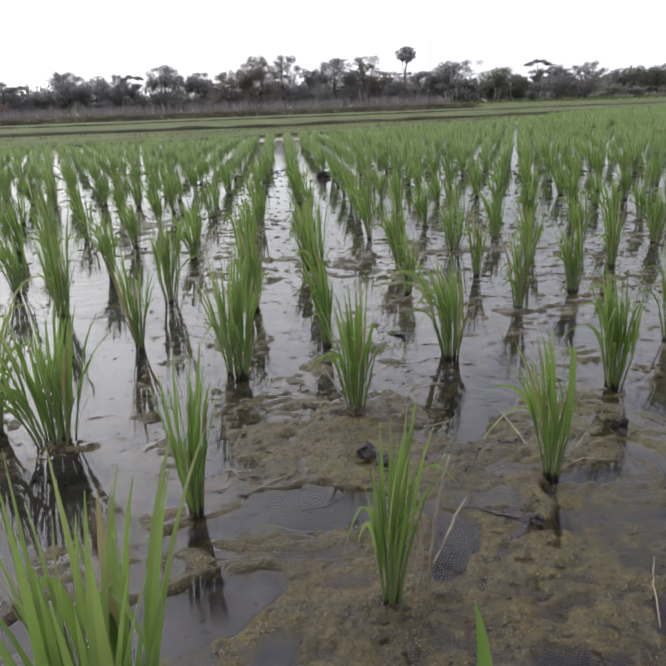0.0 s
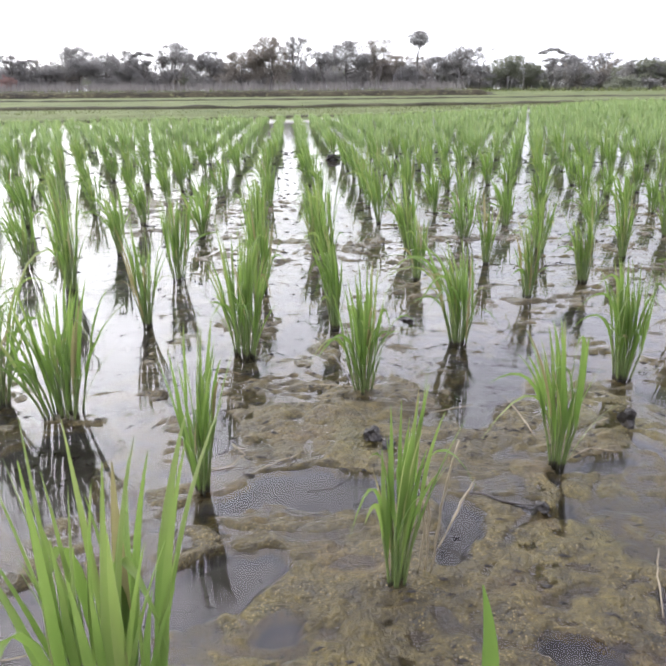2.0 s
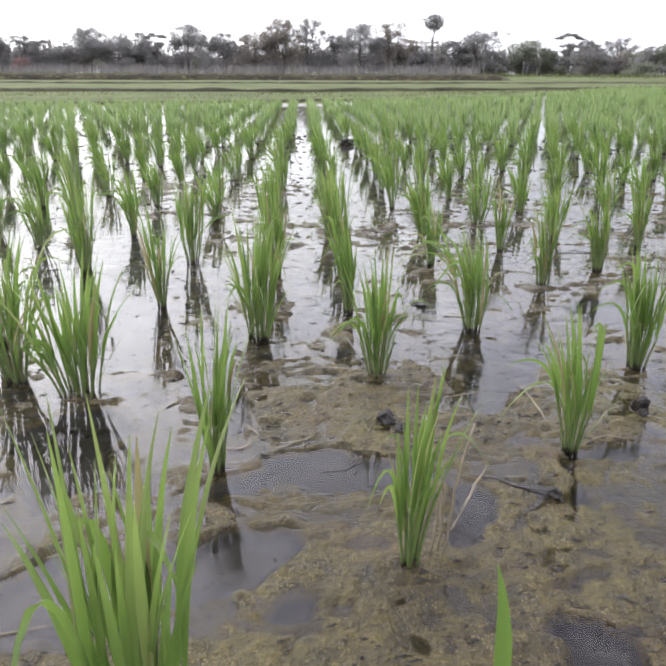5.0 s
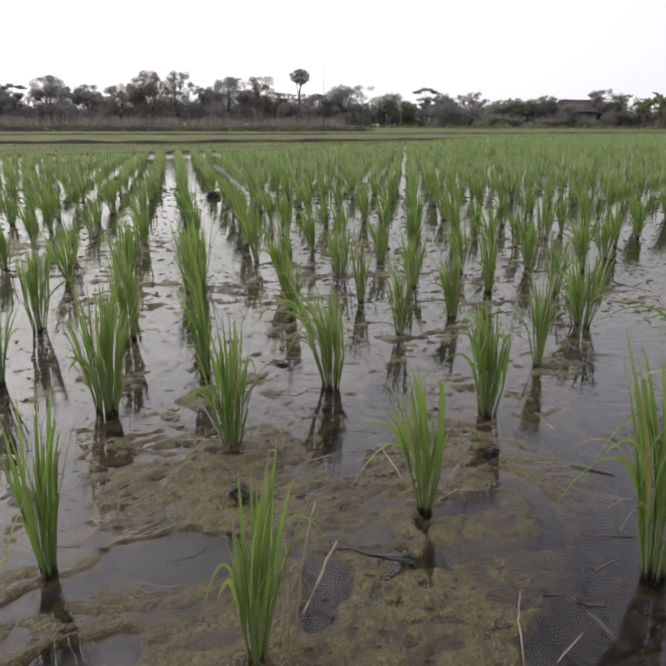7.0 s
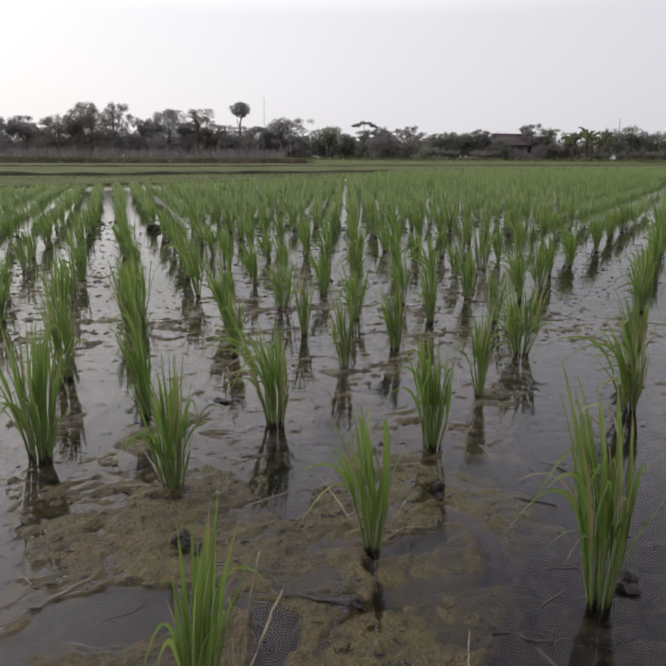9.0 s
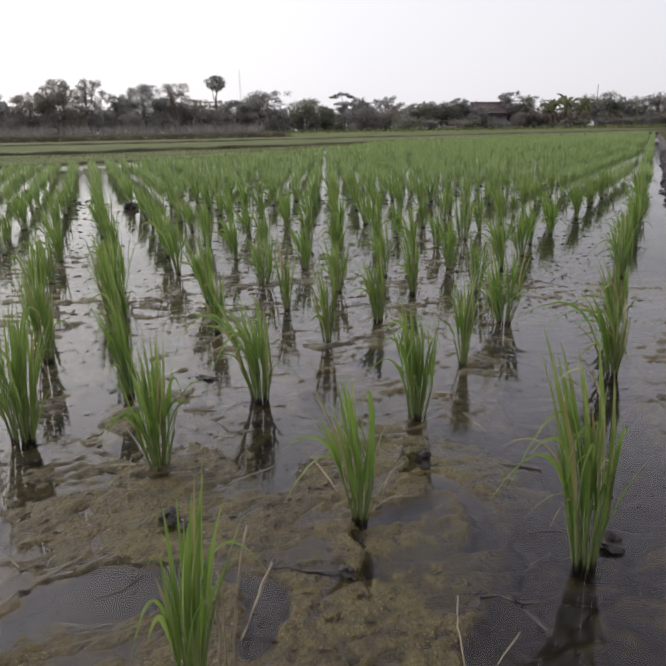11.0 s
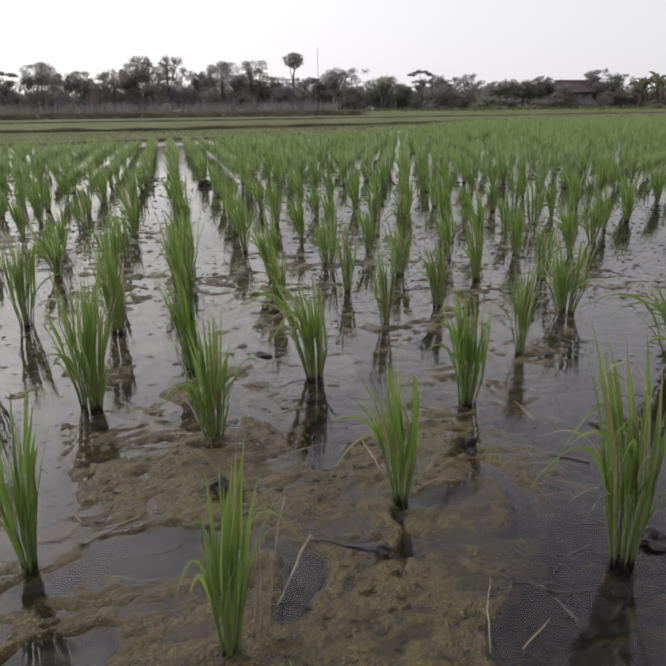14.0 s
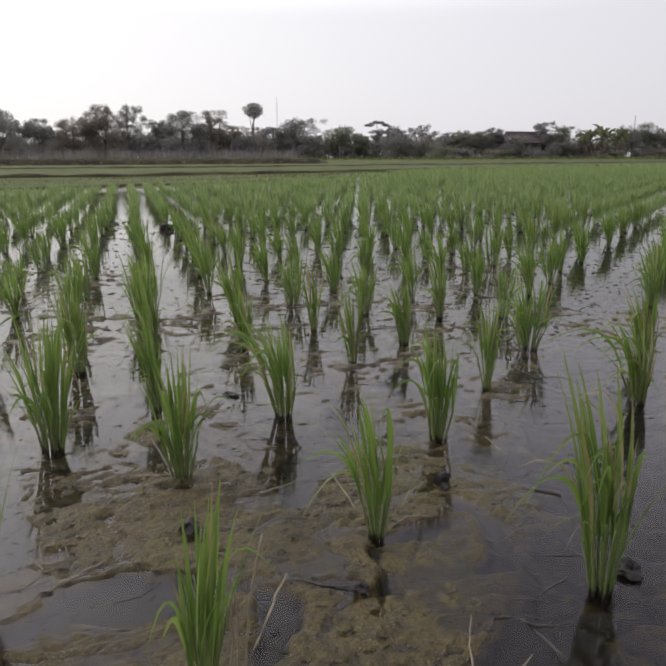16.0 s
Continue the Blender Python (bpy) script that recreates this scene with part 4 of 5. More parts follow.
def crumbs():
    """Fine crumbs of silt and rotting bits that peep out of the water."""
    vs, fs, at = [], [], []
    rng = random.Random(23)
    while len(at) < 7000:
        y = 0.55 + 6.0 * rng.random() ** 1.5
        x = rng.uniform(-0.5, 1.0) * (0.9 + y) * 0.75 + 0.1
        if rng.random() < 0.5 + 0.9 * float(vnoise(np.array(x / 0.22), np.array(y / 0.12), 31)):
            at.append((x, y))
    px, py = np.array(at).T
    pz = np.maximum(ground_height(px, py), -0.001) - 0.0005
    for x, y, z, ds in zip(px, py, pz, dyke_s(px, py)):
        if ds < 0.02:
            continue
        r = rng.uniform(0.0007, 0.0020) * (1 + 0.55 * y)
        w = rng.gauss(0.0, 0.45)
        c, s = math.cos(w), math.sin(w)
        long = r * rng.uniform(1.2, 4.5)
        k = len(vs)
        for u, v, h in ((-long, 0, 0), (-long * 0.3, -r, 0), (long, 0, 0), (long * 0.2, r, 0), (0, 0, r * 1.1)):
            vs.append((x + u * c - v * s, y + u * s + v * c, z + h))
        fs += [(k, k + 1, k + 4), (k + 1, k + 2, k + 4), (k + 2, k + 3, k + 4), (k + 3, k, k + 4)]
    ob = new("silt_crumbs", mesh_from("silt_crumbs", vs, fs, CLOD, False))
    tagged(ob, "dark crumbs of silt and rotten leaf at the water surface", "debris", kind="stuff")


crumbs()


def blades_along(name, label, spots_, height, width, mat, rng, category="grass", lean=0.3):
    """Many single grass blades in one mesh: spots_ are (x, y, z)."""
    vs, fs = [], []
    for x, y, z in spots_:
        h = height * rng.uniform(0.45, 1.0)
        w = rng.uniform(0, 2 * math.pi)
        dx, dy = math.cos(w) * h * lean * rng.random(), math.sin(w) * h * lean * rng.random()
        wd = width * rng.uniform(0.6, 1.2)
        c, s = math.cos(w + 1.57) * wd, math.sin(w + 1.57) * wd
        k = len(vs)
        vs += [(x - c, y - s, z), (x + c, y + s, z), (x + dx * 0.4 + c * 0.8, y + dy * 0.4 + s * 0.8, z + h * 0.6), (x + dx * 0.4 - c * 0.8, y + dy * 0.4 - s * 0.8, z + h * 0.6), (x + dx, y + dy, z + h)]
        fs += [(k, k + 1, k + 2, k + 3), (k + 3, k + 2, k + 4)]
    ob = new(name, mesh_from(name, vs, fs, mat))
    return tagged(ob, label, category, kind="stuff")


def along(line, n, half, z, rng, x0, x1):
    out = []
    for _ in range(n):
        x = rng.uniform(x0, x1)
        out.append((x, float(line_y(line, x)) + rng.uniform(-half, half), z))
    return out


grng = random.Random(41)
blades_along("bund_grass", "short yellow-green grass tufts along the field ridges",
             along(RIDGE_A, 1500, 0.14, 0.04, grng, -12, 6.5) + along(RIDGE_B, 3000, 0.20, 0.12, grng, -16, 42) + along(RIDGE_C, 2600, 0.30, 0.11, grng, -30, 50), 0.045, 0.012, TUFT, grng)
dyke_grass = []
for _ in range(2600):
    p = DYKE_P + DYKE_U * grng.uniform(4.5, 40) + DYKE_N * grng.uniform(-0.85, -0.25)
    dyke_grass.append((float(p[0]), float(p[1]), 0.13))
blades_along("dyke_grass", "sparse brownish grass on top of the earth dyke", dyke_grass, 0.14, 0.010, TUFT, grng)
bank_grass = along(BANK, 4200, 1.2, 0.34, grng, -46, 9)
blades_along("bank_grass", "dark withered grass along the embankment", bank_grass, 0.10, 0.016, BANK_BLADE, grng)
verge = [(x_, y_, 0.16) for x_, y_ in ((grng.uniform(-10, 70), grng.uniform(50, 80)) for _ in range(6000)) if y_ > float(line_y(BANK, x_)) + 1 and float(vnoise(np.array(x_ / 5.0), np.array(y_ / 1.6), 18)) > 0.0]
blades_along("verge_grass", "patchy olive grass on the bare ground below the trees", verge, 0.11, 0.022, TUFT, grng)
fallow = []
for k in range(12000):
    x = grng.uniform(-16, 7) if k < 6000 else grng.uniform(-32, 40)
    a, b = (float(line_y(RIDGE_A, x)) + 0.4, float(line_y(RIDGE_B, x)) - 0.3) if k < 6000 else (float(line_y(RIDGE_B, x)) + 0.4, float(line_y(BANK, x)) - 2)
    if b > a:
        fallow.append((x, grng.uniform(a, b), 0.08))
blades_along("fallow_grass", "pale dry grass stubble on the fallow strip", fallow, 0.040, 0.009, TUFT, grng)

# ---- tree line ----
TREES = random.Random(77)


def leaf_cloud(rng, blobs, n, size):
    """Many small bent leaves spread through uneven blobs (centre, radii, and how thickly if not 1)."""
    vs, fs = [], []
    share = lambda b: b[1][0] * b[1][2] * (b[2] if len(b) > 2 else 1.0)
    total = sum(share(b) for b in blobs)
    for b_ in blobs:
        c, r = b_[:2]
        seed = rng.uniform(0, 90)
        for _ in range(int(n * share(b_) / total)):
            d = Vector((rng.gauss(0, 1), rng.gauss(0, 1), rng.gauss(0, 1))).normalized()
            k = (rng.random() ** 0.38) * (0.92 + 0.45 * noise.noise(d * 2.1 + Vector((seed, 0, 0))) + 0.35 * noise.noise(d * 5.5 + Vector((seed, 3, 0))))
            p = Vector((c[0] + d.x * r[0] * k, c[1] + d.y * r[1] * k, c[2] + d.z * r[2] * k))
            s = size * rng.uniform(0.5, 1.2)
            a = Vector((rng.gauss(0, 1), rng.gauss(0, 1), rng.gauss(0, 0.7))).normalized() * s
            b = a.orthogonal().normalized() * s * 0.42
            q = len(vs)
            vs += [p - a, p + b, p + a * 1.1, p - b]
            fs += [(q, q + 1, q + 2), (q, q + 2, q + 3)]
    return vs, fs


def limbs(rng, h, r, blobs, fork=0.45):
    """A tapered trunk with limbs that run into the blobs."""
    bend = Vector((rng.uniform(-0.1, 0.1), rng.uniform(-0.1, 0.1), 0)) * h
    trunk = [Vector((0, 0, -0.2)), Vector((0, 0, h * fork * 0.5)) + bend * 0.4, Vector((0, 0, h * fork)) + bend]
    top = max(blobs, key=lambda b: b[0][2])
    trunk.append((trunk[-1] + Vector(top[0])) / 2)
    trunk.append(Vector(top[0]))
    parts = [tube(trunk, [r * 1.25, r, r * 0.8, r * 0.5, r * 0.15], 7)]
    for c, rad in [b[:2] for b in blobs[:9]]:
        if c is top[0]:
            continue
        a = trunk[1].lerp(trunk[2], rng.uniform(0.3, 1))
        b = Vector(c)
        m = a.lerp(b, 0.5) + Vector((0, 0, -0.08 * h))
        parts.append(tube([a, m, b, b + Vector((0, 0, rad[2] * 0.5))], [r * 0.55, r * 0.4, r * 0.25, r * 0.06], 6))
    return merge(parts)


def tree(x, y, h, w, kind, mat, label, z=0.3, group="trees along the far edge of the fields"):
    rng = TREES
    w, h = w * (1.15 if kind == "dense" else 1.55 if kind == "wispy" else 1.1), h * (1.07 if kind == "dense" else 1.03)
    root = holder("tree", pose(x, y, z), label, "tree", group)
    size = 0.125
    if kind == "dense":
        blobs = [((rng.uniform(-0.1, 0.1) * w, 0, h * 0.68), (w * 0.36, w * 0.34, h * 0.24))]
        for k in range(9):
            a = rng.uniform(-1, 1)
            blobs.append(((a * w * 0.40, rng.uniform(-0.3, 0.3) * w, h * rng.uniform(0.20, 0.78 - 0.18 * abs(a))), (w * rng.uniform(0.15, 0.26), w * 0.24, h * rng.uniform(0.10, 0.17))))
        # small sprays that break the outline
        for k in range(34):
            a = rng.uniform(-1, 1)
            blobs.append(((a * w * 0.54, rng.uniform(-0.25, 0.25) * w, h * (0.95 - 0.40 * a * a - rng.random() ** 2 * 0.32)), (w * rng.uniform(0.07, 0.15), w * 0.12, h * rng.uniform(0.035, 0.10)), 0.45))
        n = int(400 * w * h ** 0.8)
    elif kind == "wispy":
        blobs = []
        for k in range(64):
            t_ = rng.random() ** 0.6
            blobs.append(((rng.gauss(0, 0.25) * w * (0.55 + 0.55 * t_ - 0.5 * max(0.0, t_ - 0.75)), rng.uniform(-0.3, 0.3) * w, h * (0.12 + 0.86 * t_)), (w * rng.uniform(0.09, 0.20), w * 0.16, h * rng.uniform(0.035, 0.090))))
        n = int(260 * w * h ** 0.8)
    elif kind == "layered":
        blobs = []
        # a full mass low down, then a flat spreading top over a gap
        for k in range(30):
            blobs.append(((rng.gauss(0, 0.24) * w, rng.uniform(-0.2, 0.2) * w, h * rng.uniform(0.20, 0.74)), (w * rng.uniform(0.10, 0.19), w * 0.16, h * rng.uniform(0.04, 0.09))))
        for k in range(20):
            a = rng.uniform(-1, 1)
            blobs.append(((a * w * 0.46, rng.uniform(-0.2, 0.2) * w, h * (0.955 - 0.11 * a * a + rng.uniform(-0.04, 0.03))), (w * rng.uniform(0.08, 0.15), w * 0.12, h * rng.uniform(0.016, 0.040)), 2.2))
        n = int(420 * w * h ** 0.7)
    else:
        # a tall bare stem with a round head on two arms
        blobs = [((-0.18 * w, 0, h * 0.85), (w * 0.24, w * 0.24, h * 0.085)), ((0.18 * w, 0.05 * w, h * 0.87), (w * 0.24, w * 0.24, h * 0.09)), ((0.02 * w, 0, h * 0.80), (w * 0.22, w * 0.2, h * 0.06)), ((0.0, 0, h * 0.93), (w * 0.27, w * 0.26, h * 0.075))]
        blobs += [((math.cos(q) * 0.38 * w * rng.uniform(0.8, 1.1), 0, h * (0.87 + 0.115 * math.sin(q) * rng.uniform(0.8, 1.1))), (w * rng.uniform(0.07, 0.14), w * 0.1, h * rng.uniform(0.018, 0.036)), 0.6) for q in np.arange(0.0, 6.2, 0.36)]
        n = 3000
    trunk_r = 0.022 * h if kind != "tall" else 0.016 * h
    piece("trunk", limbs(rng, h, trunk_r, blobs if kind != "tall" else blobs[:3], 0.42 if kind != "tall" else 0.62), BARK, root, "grey bark")
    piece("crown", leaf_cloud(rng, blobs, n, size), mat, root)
    return root


NEARER, FARTHER = 85 / 80, 110 / 80
DARK, BROWNISH, GREENISH = "dark grey-green tree with a dense crown", "brownish half-dry tree with an uneven crown", "dull green tree with a broken crown"
# x and top height as they stand at 80 m, width, kind, foliage, scale of distance
TREES_WEST = [
    (-39.4, 3.75, 2.6, "dense", 0), (-37.6, 3.8, 2.6, "layered", 0), (-35.6, 3.3, 3.2, "dense", 0), (-32.8, 5.05, 4.6, "dense", 0), (-29.2, 4.6, 4.2, "dense", 0), (-26.8, 4.6, 3.0, "dense", 0),
    (-24.5, 4.5, 2.5, "layered", 0), (-21.0, 5.3, 3.9, "dense", 0), (-17.4, 4.6, 3.3, "dense", 0), (-13.4, 4.6, 4.2, "dense", 1), (-10.3, 5.75, 4.2, "dense", 1), (-7.5, 5.85, 2.0, "wispy", 0),
]
TREES_MID = [
    (-6.0, 2.7, 3.0, "dense", 0), (-4.3, 4.4, 1.6, "wispy", 0), (-1.5, 5.2, 4.3, "dense", 0), (1.7, 5.3, 2.0, "wispy", 1), (3.7, 3.9, 2.6, "wispy", 1), (6.3, 6.3, 2.4, "tall", 0), (8.4, 3.7, 2.5, "wispy", 0),
    (11.3, 4.7, 2.8, "wispy", 0), (11.0, 4.0, 2.6, "dense", 0), (13.1, 3.0, 2.2, "dense", 0), (16.5, 3.9, 4.2, "dense", 2), (20.9, 4.45, 3.0, "layered", 0), (22.9, 3.95, 2.5, "dense", 0), (24.6, 3.0, 2.6, "dense", 0),
]
TREES_REST = [
    (26.3, 3.95, 2.0, "wispy", 0), (28.6, 2.7, 3.9, "dense", 2), (-44.9, 3.6, 2.8, "dense", 0), (-42.6, 4.1, 2.2, "dense", 0), (-40.4, 4.3, 1.7, "wispy", 0), (-50.5, 3.9, 3.2, "dense", 0), (-53.5, 4.3, 3.6, "dense", 0),
    (5.2, 2.9, 2.6, "dense", 0), (2.4, 3.3, 2.6, "dense", 1), (9.6, 3.0, 2.4, "dense", 0), (18.6, 3.1, 3.0, "dense", 2),
]
ROW = TREES_WEST + TREES_MID + TREES_REST
for x, h, w, kind, f in ROW:
    k = FARTHER
    tree(x * k, 80 * k + TREES.uniform(-2, 2), (h - 0.3) * k, w * k, kind, (HAZED_FOLIAGE, HAZED_FOLIAGE_DRY, HAZED_FOLIAGE_GREEN)[f], (DARK, BROWNISH, GREENISH)[f] if kind in ("dense", "wispy") else
         "dark tree with flat leaf layers" if kind == "layered" else "tall bare-stemmed tree with a round head")
RIGHT = [
    (32.1, 3.5, 3.0, "dense", 0), (35.7, 3.8, 2.9, "dense", 0), (43.1, 4.65, 1.9, "wispy", 0), (45.2, 3.2, 2.6, "dense", 2), (53.2, 4.1, 3.3, "dense", 0), (56.6, 4.45, 3.9, "dense", 2), (59.3, 3.9, 3.3, "dense", 0),
    (61.4, 4.05, 2.8, "wispy", 2), (63.7, 4.4, 3.4, "dense", 0), (66.4, 4.1, 3.5, "dense", 0), (69.8, 4.3, 3.6, "dense", 2), (73.5, 4.6, 3.8, "dense", 0), (33.8, 3.0, 2.6, "wispy", 0), (37.2, 2.6, 2.2, "dense", 2),
]
for x, h, w, kind, f in RIGHT:
    k = NEARER
    tree(x * k, 80 * k + TREES.uniform(-1.5, 1.5) + (3 if 36 < x < 44 else 0), (h - 0.3) * k, w * k, kind, (HAZED_FOLIAGE, HAZED_FOLIAGE_DRY, HAZED_FOLIAGE_GREEN)[f], (DARK, BROWNISH, GREENISH)[f])


def shrub(x, y, h, w, mat, label, name="shrub", z=0.3, n=300):
    rng = TREES
    root = holder(name, pose(x, y, z), label, "shrub", "shrubs under the trees")
    blobs = [((rng.uniform(-0.35, 0.35) * w, rng.uniform(-0.3, 0.3) * w, h * rng.uniform(0.12, 0.74)), (w * rng.uniform(0.25, 0.4), w * 0.3, h * rng.uniform(0.2, 0.32))) for _ in range(6)]
    blobs += [((rng.uniform(-0.5, 0.5) * w, rng.uniform(-0.3, 0.3) * w, h * rng.uniform(0.6, 1.08)), (w * rng.uniform(0.04, 0.09), w * 0.08, h * rng.uniform(0.06, 0.14))) for _ in range(9)]
    for b in blobs[:3]:
        piece("stem", tube([Vector((rng.uniform(-0.1, 0.1) * w, 0, -0.2)), Vector(b[0])], [0.06, 0.015], 5), BARK, root, "thin grey stem")
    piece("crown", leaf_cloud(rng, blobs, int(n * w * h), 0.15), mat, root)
    return root


for k in range(64):
    x = -76 + 2.05 * k + TREES.uniform(-0.5, 0.5)
    left = x < 12
    d = TREES.uniform(112, 116) if x < 42 else TREES.uniform(88, 92)
    h = (TREES.uniform(2.6, 3.9) if left else TREES.uniform(2.2, 3.4)) * (1.0 if x < 42 else 0.85)
    shrub(x if x < 42 else x * 1.0, d, h, TREES.uniform(2.6, 3.6), (HAZED_FOLIAGE, HAZED_FOLIAGE, HAZED_FOLIAGE_DRY, HAZED_FOLIAGE_GREEN)[k % 4], "dark tangled shrub below the trees", n=190)
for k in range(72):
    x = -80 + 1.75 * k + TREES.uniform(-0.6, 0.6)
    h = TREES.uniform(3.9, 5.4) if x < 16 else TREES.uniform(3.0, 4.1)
    shrub(x, TREES.uniform(117, 122), h, TREES.uniform(3.0, 4.2), (HAZED_FOLIAGE, HAZED_FOLIAGE_DRY, HAZED_FOLIAGE)[k % 3], "tall dark thicket behind the trees", "thicket", n=170)
for k in range(24):
    x = 44 + 1.7 * k + TREES.uniform(-0.6, 0.6)
    shrub(x, TREES.uniform(93, 97), TREES.uniform(2.7, 3.7), TREES.uniform(3.0, 4.0), (HAZED_FOLIAGE, HAZED_FOLIAGE_DRY, HAZED_FOLIAGE_GREEN)[k % 3], "tall dark thicket behind the trees", "thicket", n=170)
for k in range(16):
    x = 27 + 1.5 * k + TREES.uniform(-0.5, 0.5)
    shrub(x, TREES.uniform(96, 101), TREES.uniform(2.6, 3.6), TREES.uniform(2.8, 3.8), (HAZED_FOLIAGE, HAZED_FOLIAGE_DRY, HAZED_FOLIAGE_GREEN)[k % 3], "tall dark thicket behind the trees", "thicket", n=190)
for x, h, w, kind in ((36.6, 3.5, 2.4, "dense"), (38.2, 2.7, 1.8, "wispy"), (43.4, 3.4, 2.4, "dense"), (44.6, 3.9, 2.0, "wispy"), (31.0, 3.2, 2.2, "wispy"), (29.6, 3.0, 2.6, "dense"), (34.2, 3.3, 2.0, "wispy")):
    tree(x * NEARER, 84 + TREES.uniform(-0.5, 1.5), h, w, kind, HAZED_FOLIAGE_GREEN if kind == "wispy" else HAZED_FOLIAGE, GREENISH if kind == "wispy" else DARK)
for k in range(20):
    x = 30 + 2.6 * k + TREES.uniform(-0.8, 0.8)
    if 39.5 < x < 47.5:
        continue
    shrub(x, TREES.uniform(80, 83), TREES.uniform(1.0, 1.9), TREES.uniform(2.2, 3.4), (HAZED_FOLIAGE_GREEN, HAZED_FOLIAGE, HAZED_FOLIAGE_DRY)[k % 3], "low grey-green bush at the edge of the fields", n=300)
shrub(-52.8, 104, 2.3, 2.3, FLOWER, "rounded rust-red bush at the foot of the trees", "red_bush", n=700)

def far_woods():
    """The unbroken woods behind the tree line."""
    rng = random.Random(51)
    blobs = []
    for k in range(130):
        x = -120 + 2.1 * k
        near_ = x > 46
        blobs.append(((x, 131 if not near_ else 112, rng.uniform(0.9, 2.6)), (2.0, 1.2, rng.uniform(1.0, 1.9))))
    v, f = leaf_cloud(rng, blobs, 30000, 0.30)
    tagged(new("far_woods", mesh_from("far_woods", v, f, HAZED_FOLIAGE)), "unbroken dark woods behind the tree line", "woods", kind="stuff")


far_woods()

# pale dry reeds and thin bare saplings at the foot of the trees
rrng = random.Random(9)
reed_spots = []
for _ in range(9000):
    x = rrng.uniform(-75, 14)
    if vnoise(np.array(x / 2.1), np.array(0.3), 12) > rrng.uniform(-1.1, 0.6):
        reed_spots.append((x, rrng.uniform(95, 104), 0.25))
blades_along("dry_reeds", "pale grey dry reeds standing below the trees", reed_spots, 1.75, 0.030, REED, rrng, "reeds", 0.4)
low = [(rrng.uniform(-70, 70), rrng.uniform(60, 78), 0.25) for _ in range(5000)]
blades_along("rough_grass", "rough brownish grass on the ground before the trees", low, 0.5, 0.03, TUFT, rrng)
for k in range(54):
    x = rrng.uniform(-66, 30) if k < 40 else rrng.uniform(30, 66)
    y = rrng.uniform(100, 107) if x < 30 else rrng.uniform(82, 86)
    h = rrng.uniform(1.2, 2.9) * (1 if x < 30 else 0.7)
    root = holder("sapling", pose(x, y, 0.25), "thin pale bare sapling below the tree line", "sapling", "bare saplings")
    stem = [Vector((0, 0, -0.1)), Vector((rrng.uniform(-0.1, 0.1), 0, h * 0.5)), Vector((rrng.uniform(-0.25, 0.25), 0, h))]
    piece("trunk", tube(stem, [0.06, 0.045, 0.02], 6), CONCRETE if k % 2 else BARK, root)
    for s in (0.2, 0.5, 0.8):
        a = stem[1].lerp(stem[2], s)
        piece("twig", tube([a, a + Vector((rrng.uniform(-0.5, 0.5), rrng.uniform(-0.3, 0.3), rrng.uniform(0.25, 0.6)))], [0.03, 0.008], 5), BARK, root)


def banana(x, y, h, rng):
    root = holder("banana_plant", pose(x, y, 0.3), "banana plant with arching ragged leaves and dry brown ones", "banana plant", "banana plants by the house")
    piece("pseudostem", tube([Vector((0, 0, -0.1)), Vector((0.03, 0, h * 0.3)), Vector((0, 0, h * 0.6))], [0.17, 0.14, 0.08], 8), BANANA_DRY, root, "brown sheathed stem")
    for k in range(17):
        w = k * 2.4 + rng.uniform(-0.5, 0.5)
        out = Vector((math.cos(w), math.sin(w), 0))
        r = h * rng.uniform(0.16, 0.40)
        rise = rng.uniform(0.62, 1.12)
        g = blade(Vector((0, 0, h * rng.uniform(0.45, 0.58))), Vector((0, 0, h * rise)) + out * r * rng.uniform(0.2, 0.6), Vector((0, 0, h * (rise - rng.uniform(0.05, 0.40)))) + out * r * 1.1, h * rng.uniform(0.07, 0.12), 8, None, 0.0, 0.3)
        piece("leaf", g, BANANA_LEAF, root)
    for k in range(11):
        w = k * 2.4 + rng.uniform(-0.3, 0.3)
        out = Vector((math.cos(w), math.sin(w), 0))
        g = blade(Vector((0, 0, h * rng.uniform(0.42, 0.56))), Vector((0, 0, h * 0.5)) + out * h * 0.16, out * h * rng.uniform(0.10, 0.22) + Vector((0, 0, h * rng.uniform(0.02, 0.18))), h * 0.07, 6, None, 0.0, 0.4)
        piece("dry_leaf", g, BANANA_DRY, root, "withered hanging brown leaf")
    return root


for x, h in ((46.3, 3.5), (47.3, 4.1), (48.3, 4.3), (49.2, 4.1), (50.3, 4.0), (51.2, 3.6)):
    banana(x * NEARER, 82 + TREES.uniform(-1.2, 1.2), h, TREES)


def box(x0, x1, y0, y1, z0, z1):
    v = [Vector(p) for p in ((x0, y0, z0), (x1, y0, z0), (x1, y1, z0), (x0, y1, z0), (x0, y0, z1), (x1, y0, z1), (x1, y1, z1), (x0, y1, z1))]
    return v, [(0, 3, 2, 1), (4, 5, 6, 7), (0, 1, 5, 4), (1, 2, 6, 5), (2, 3, 7, 6), (3, 0, 4, 7)]


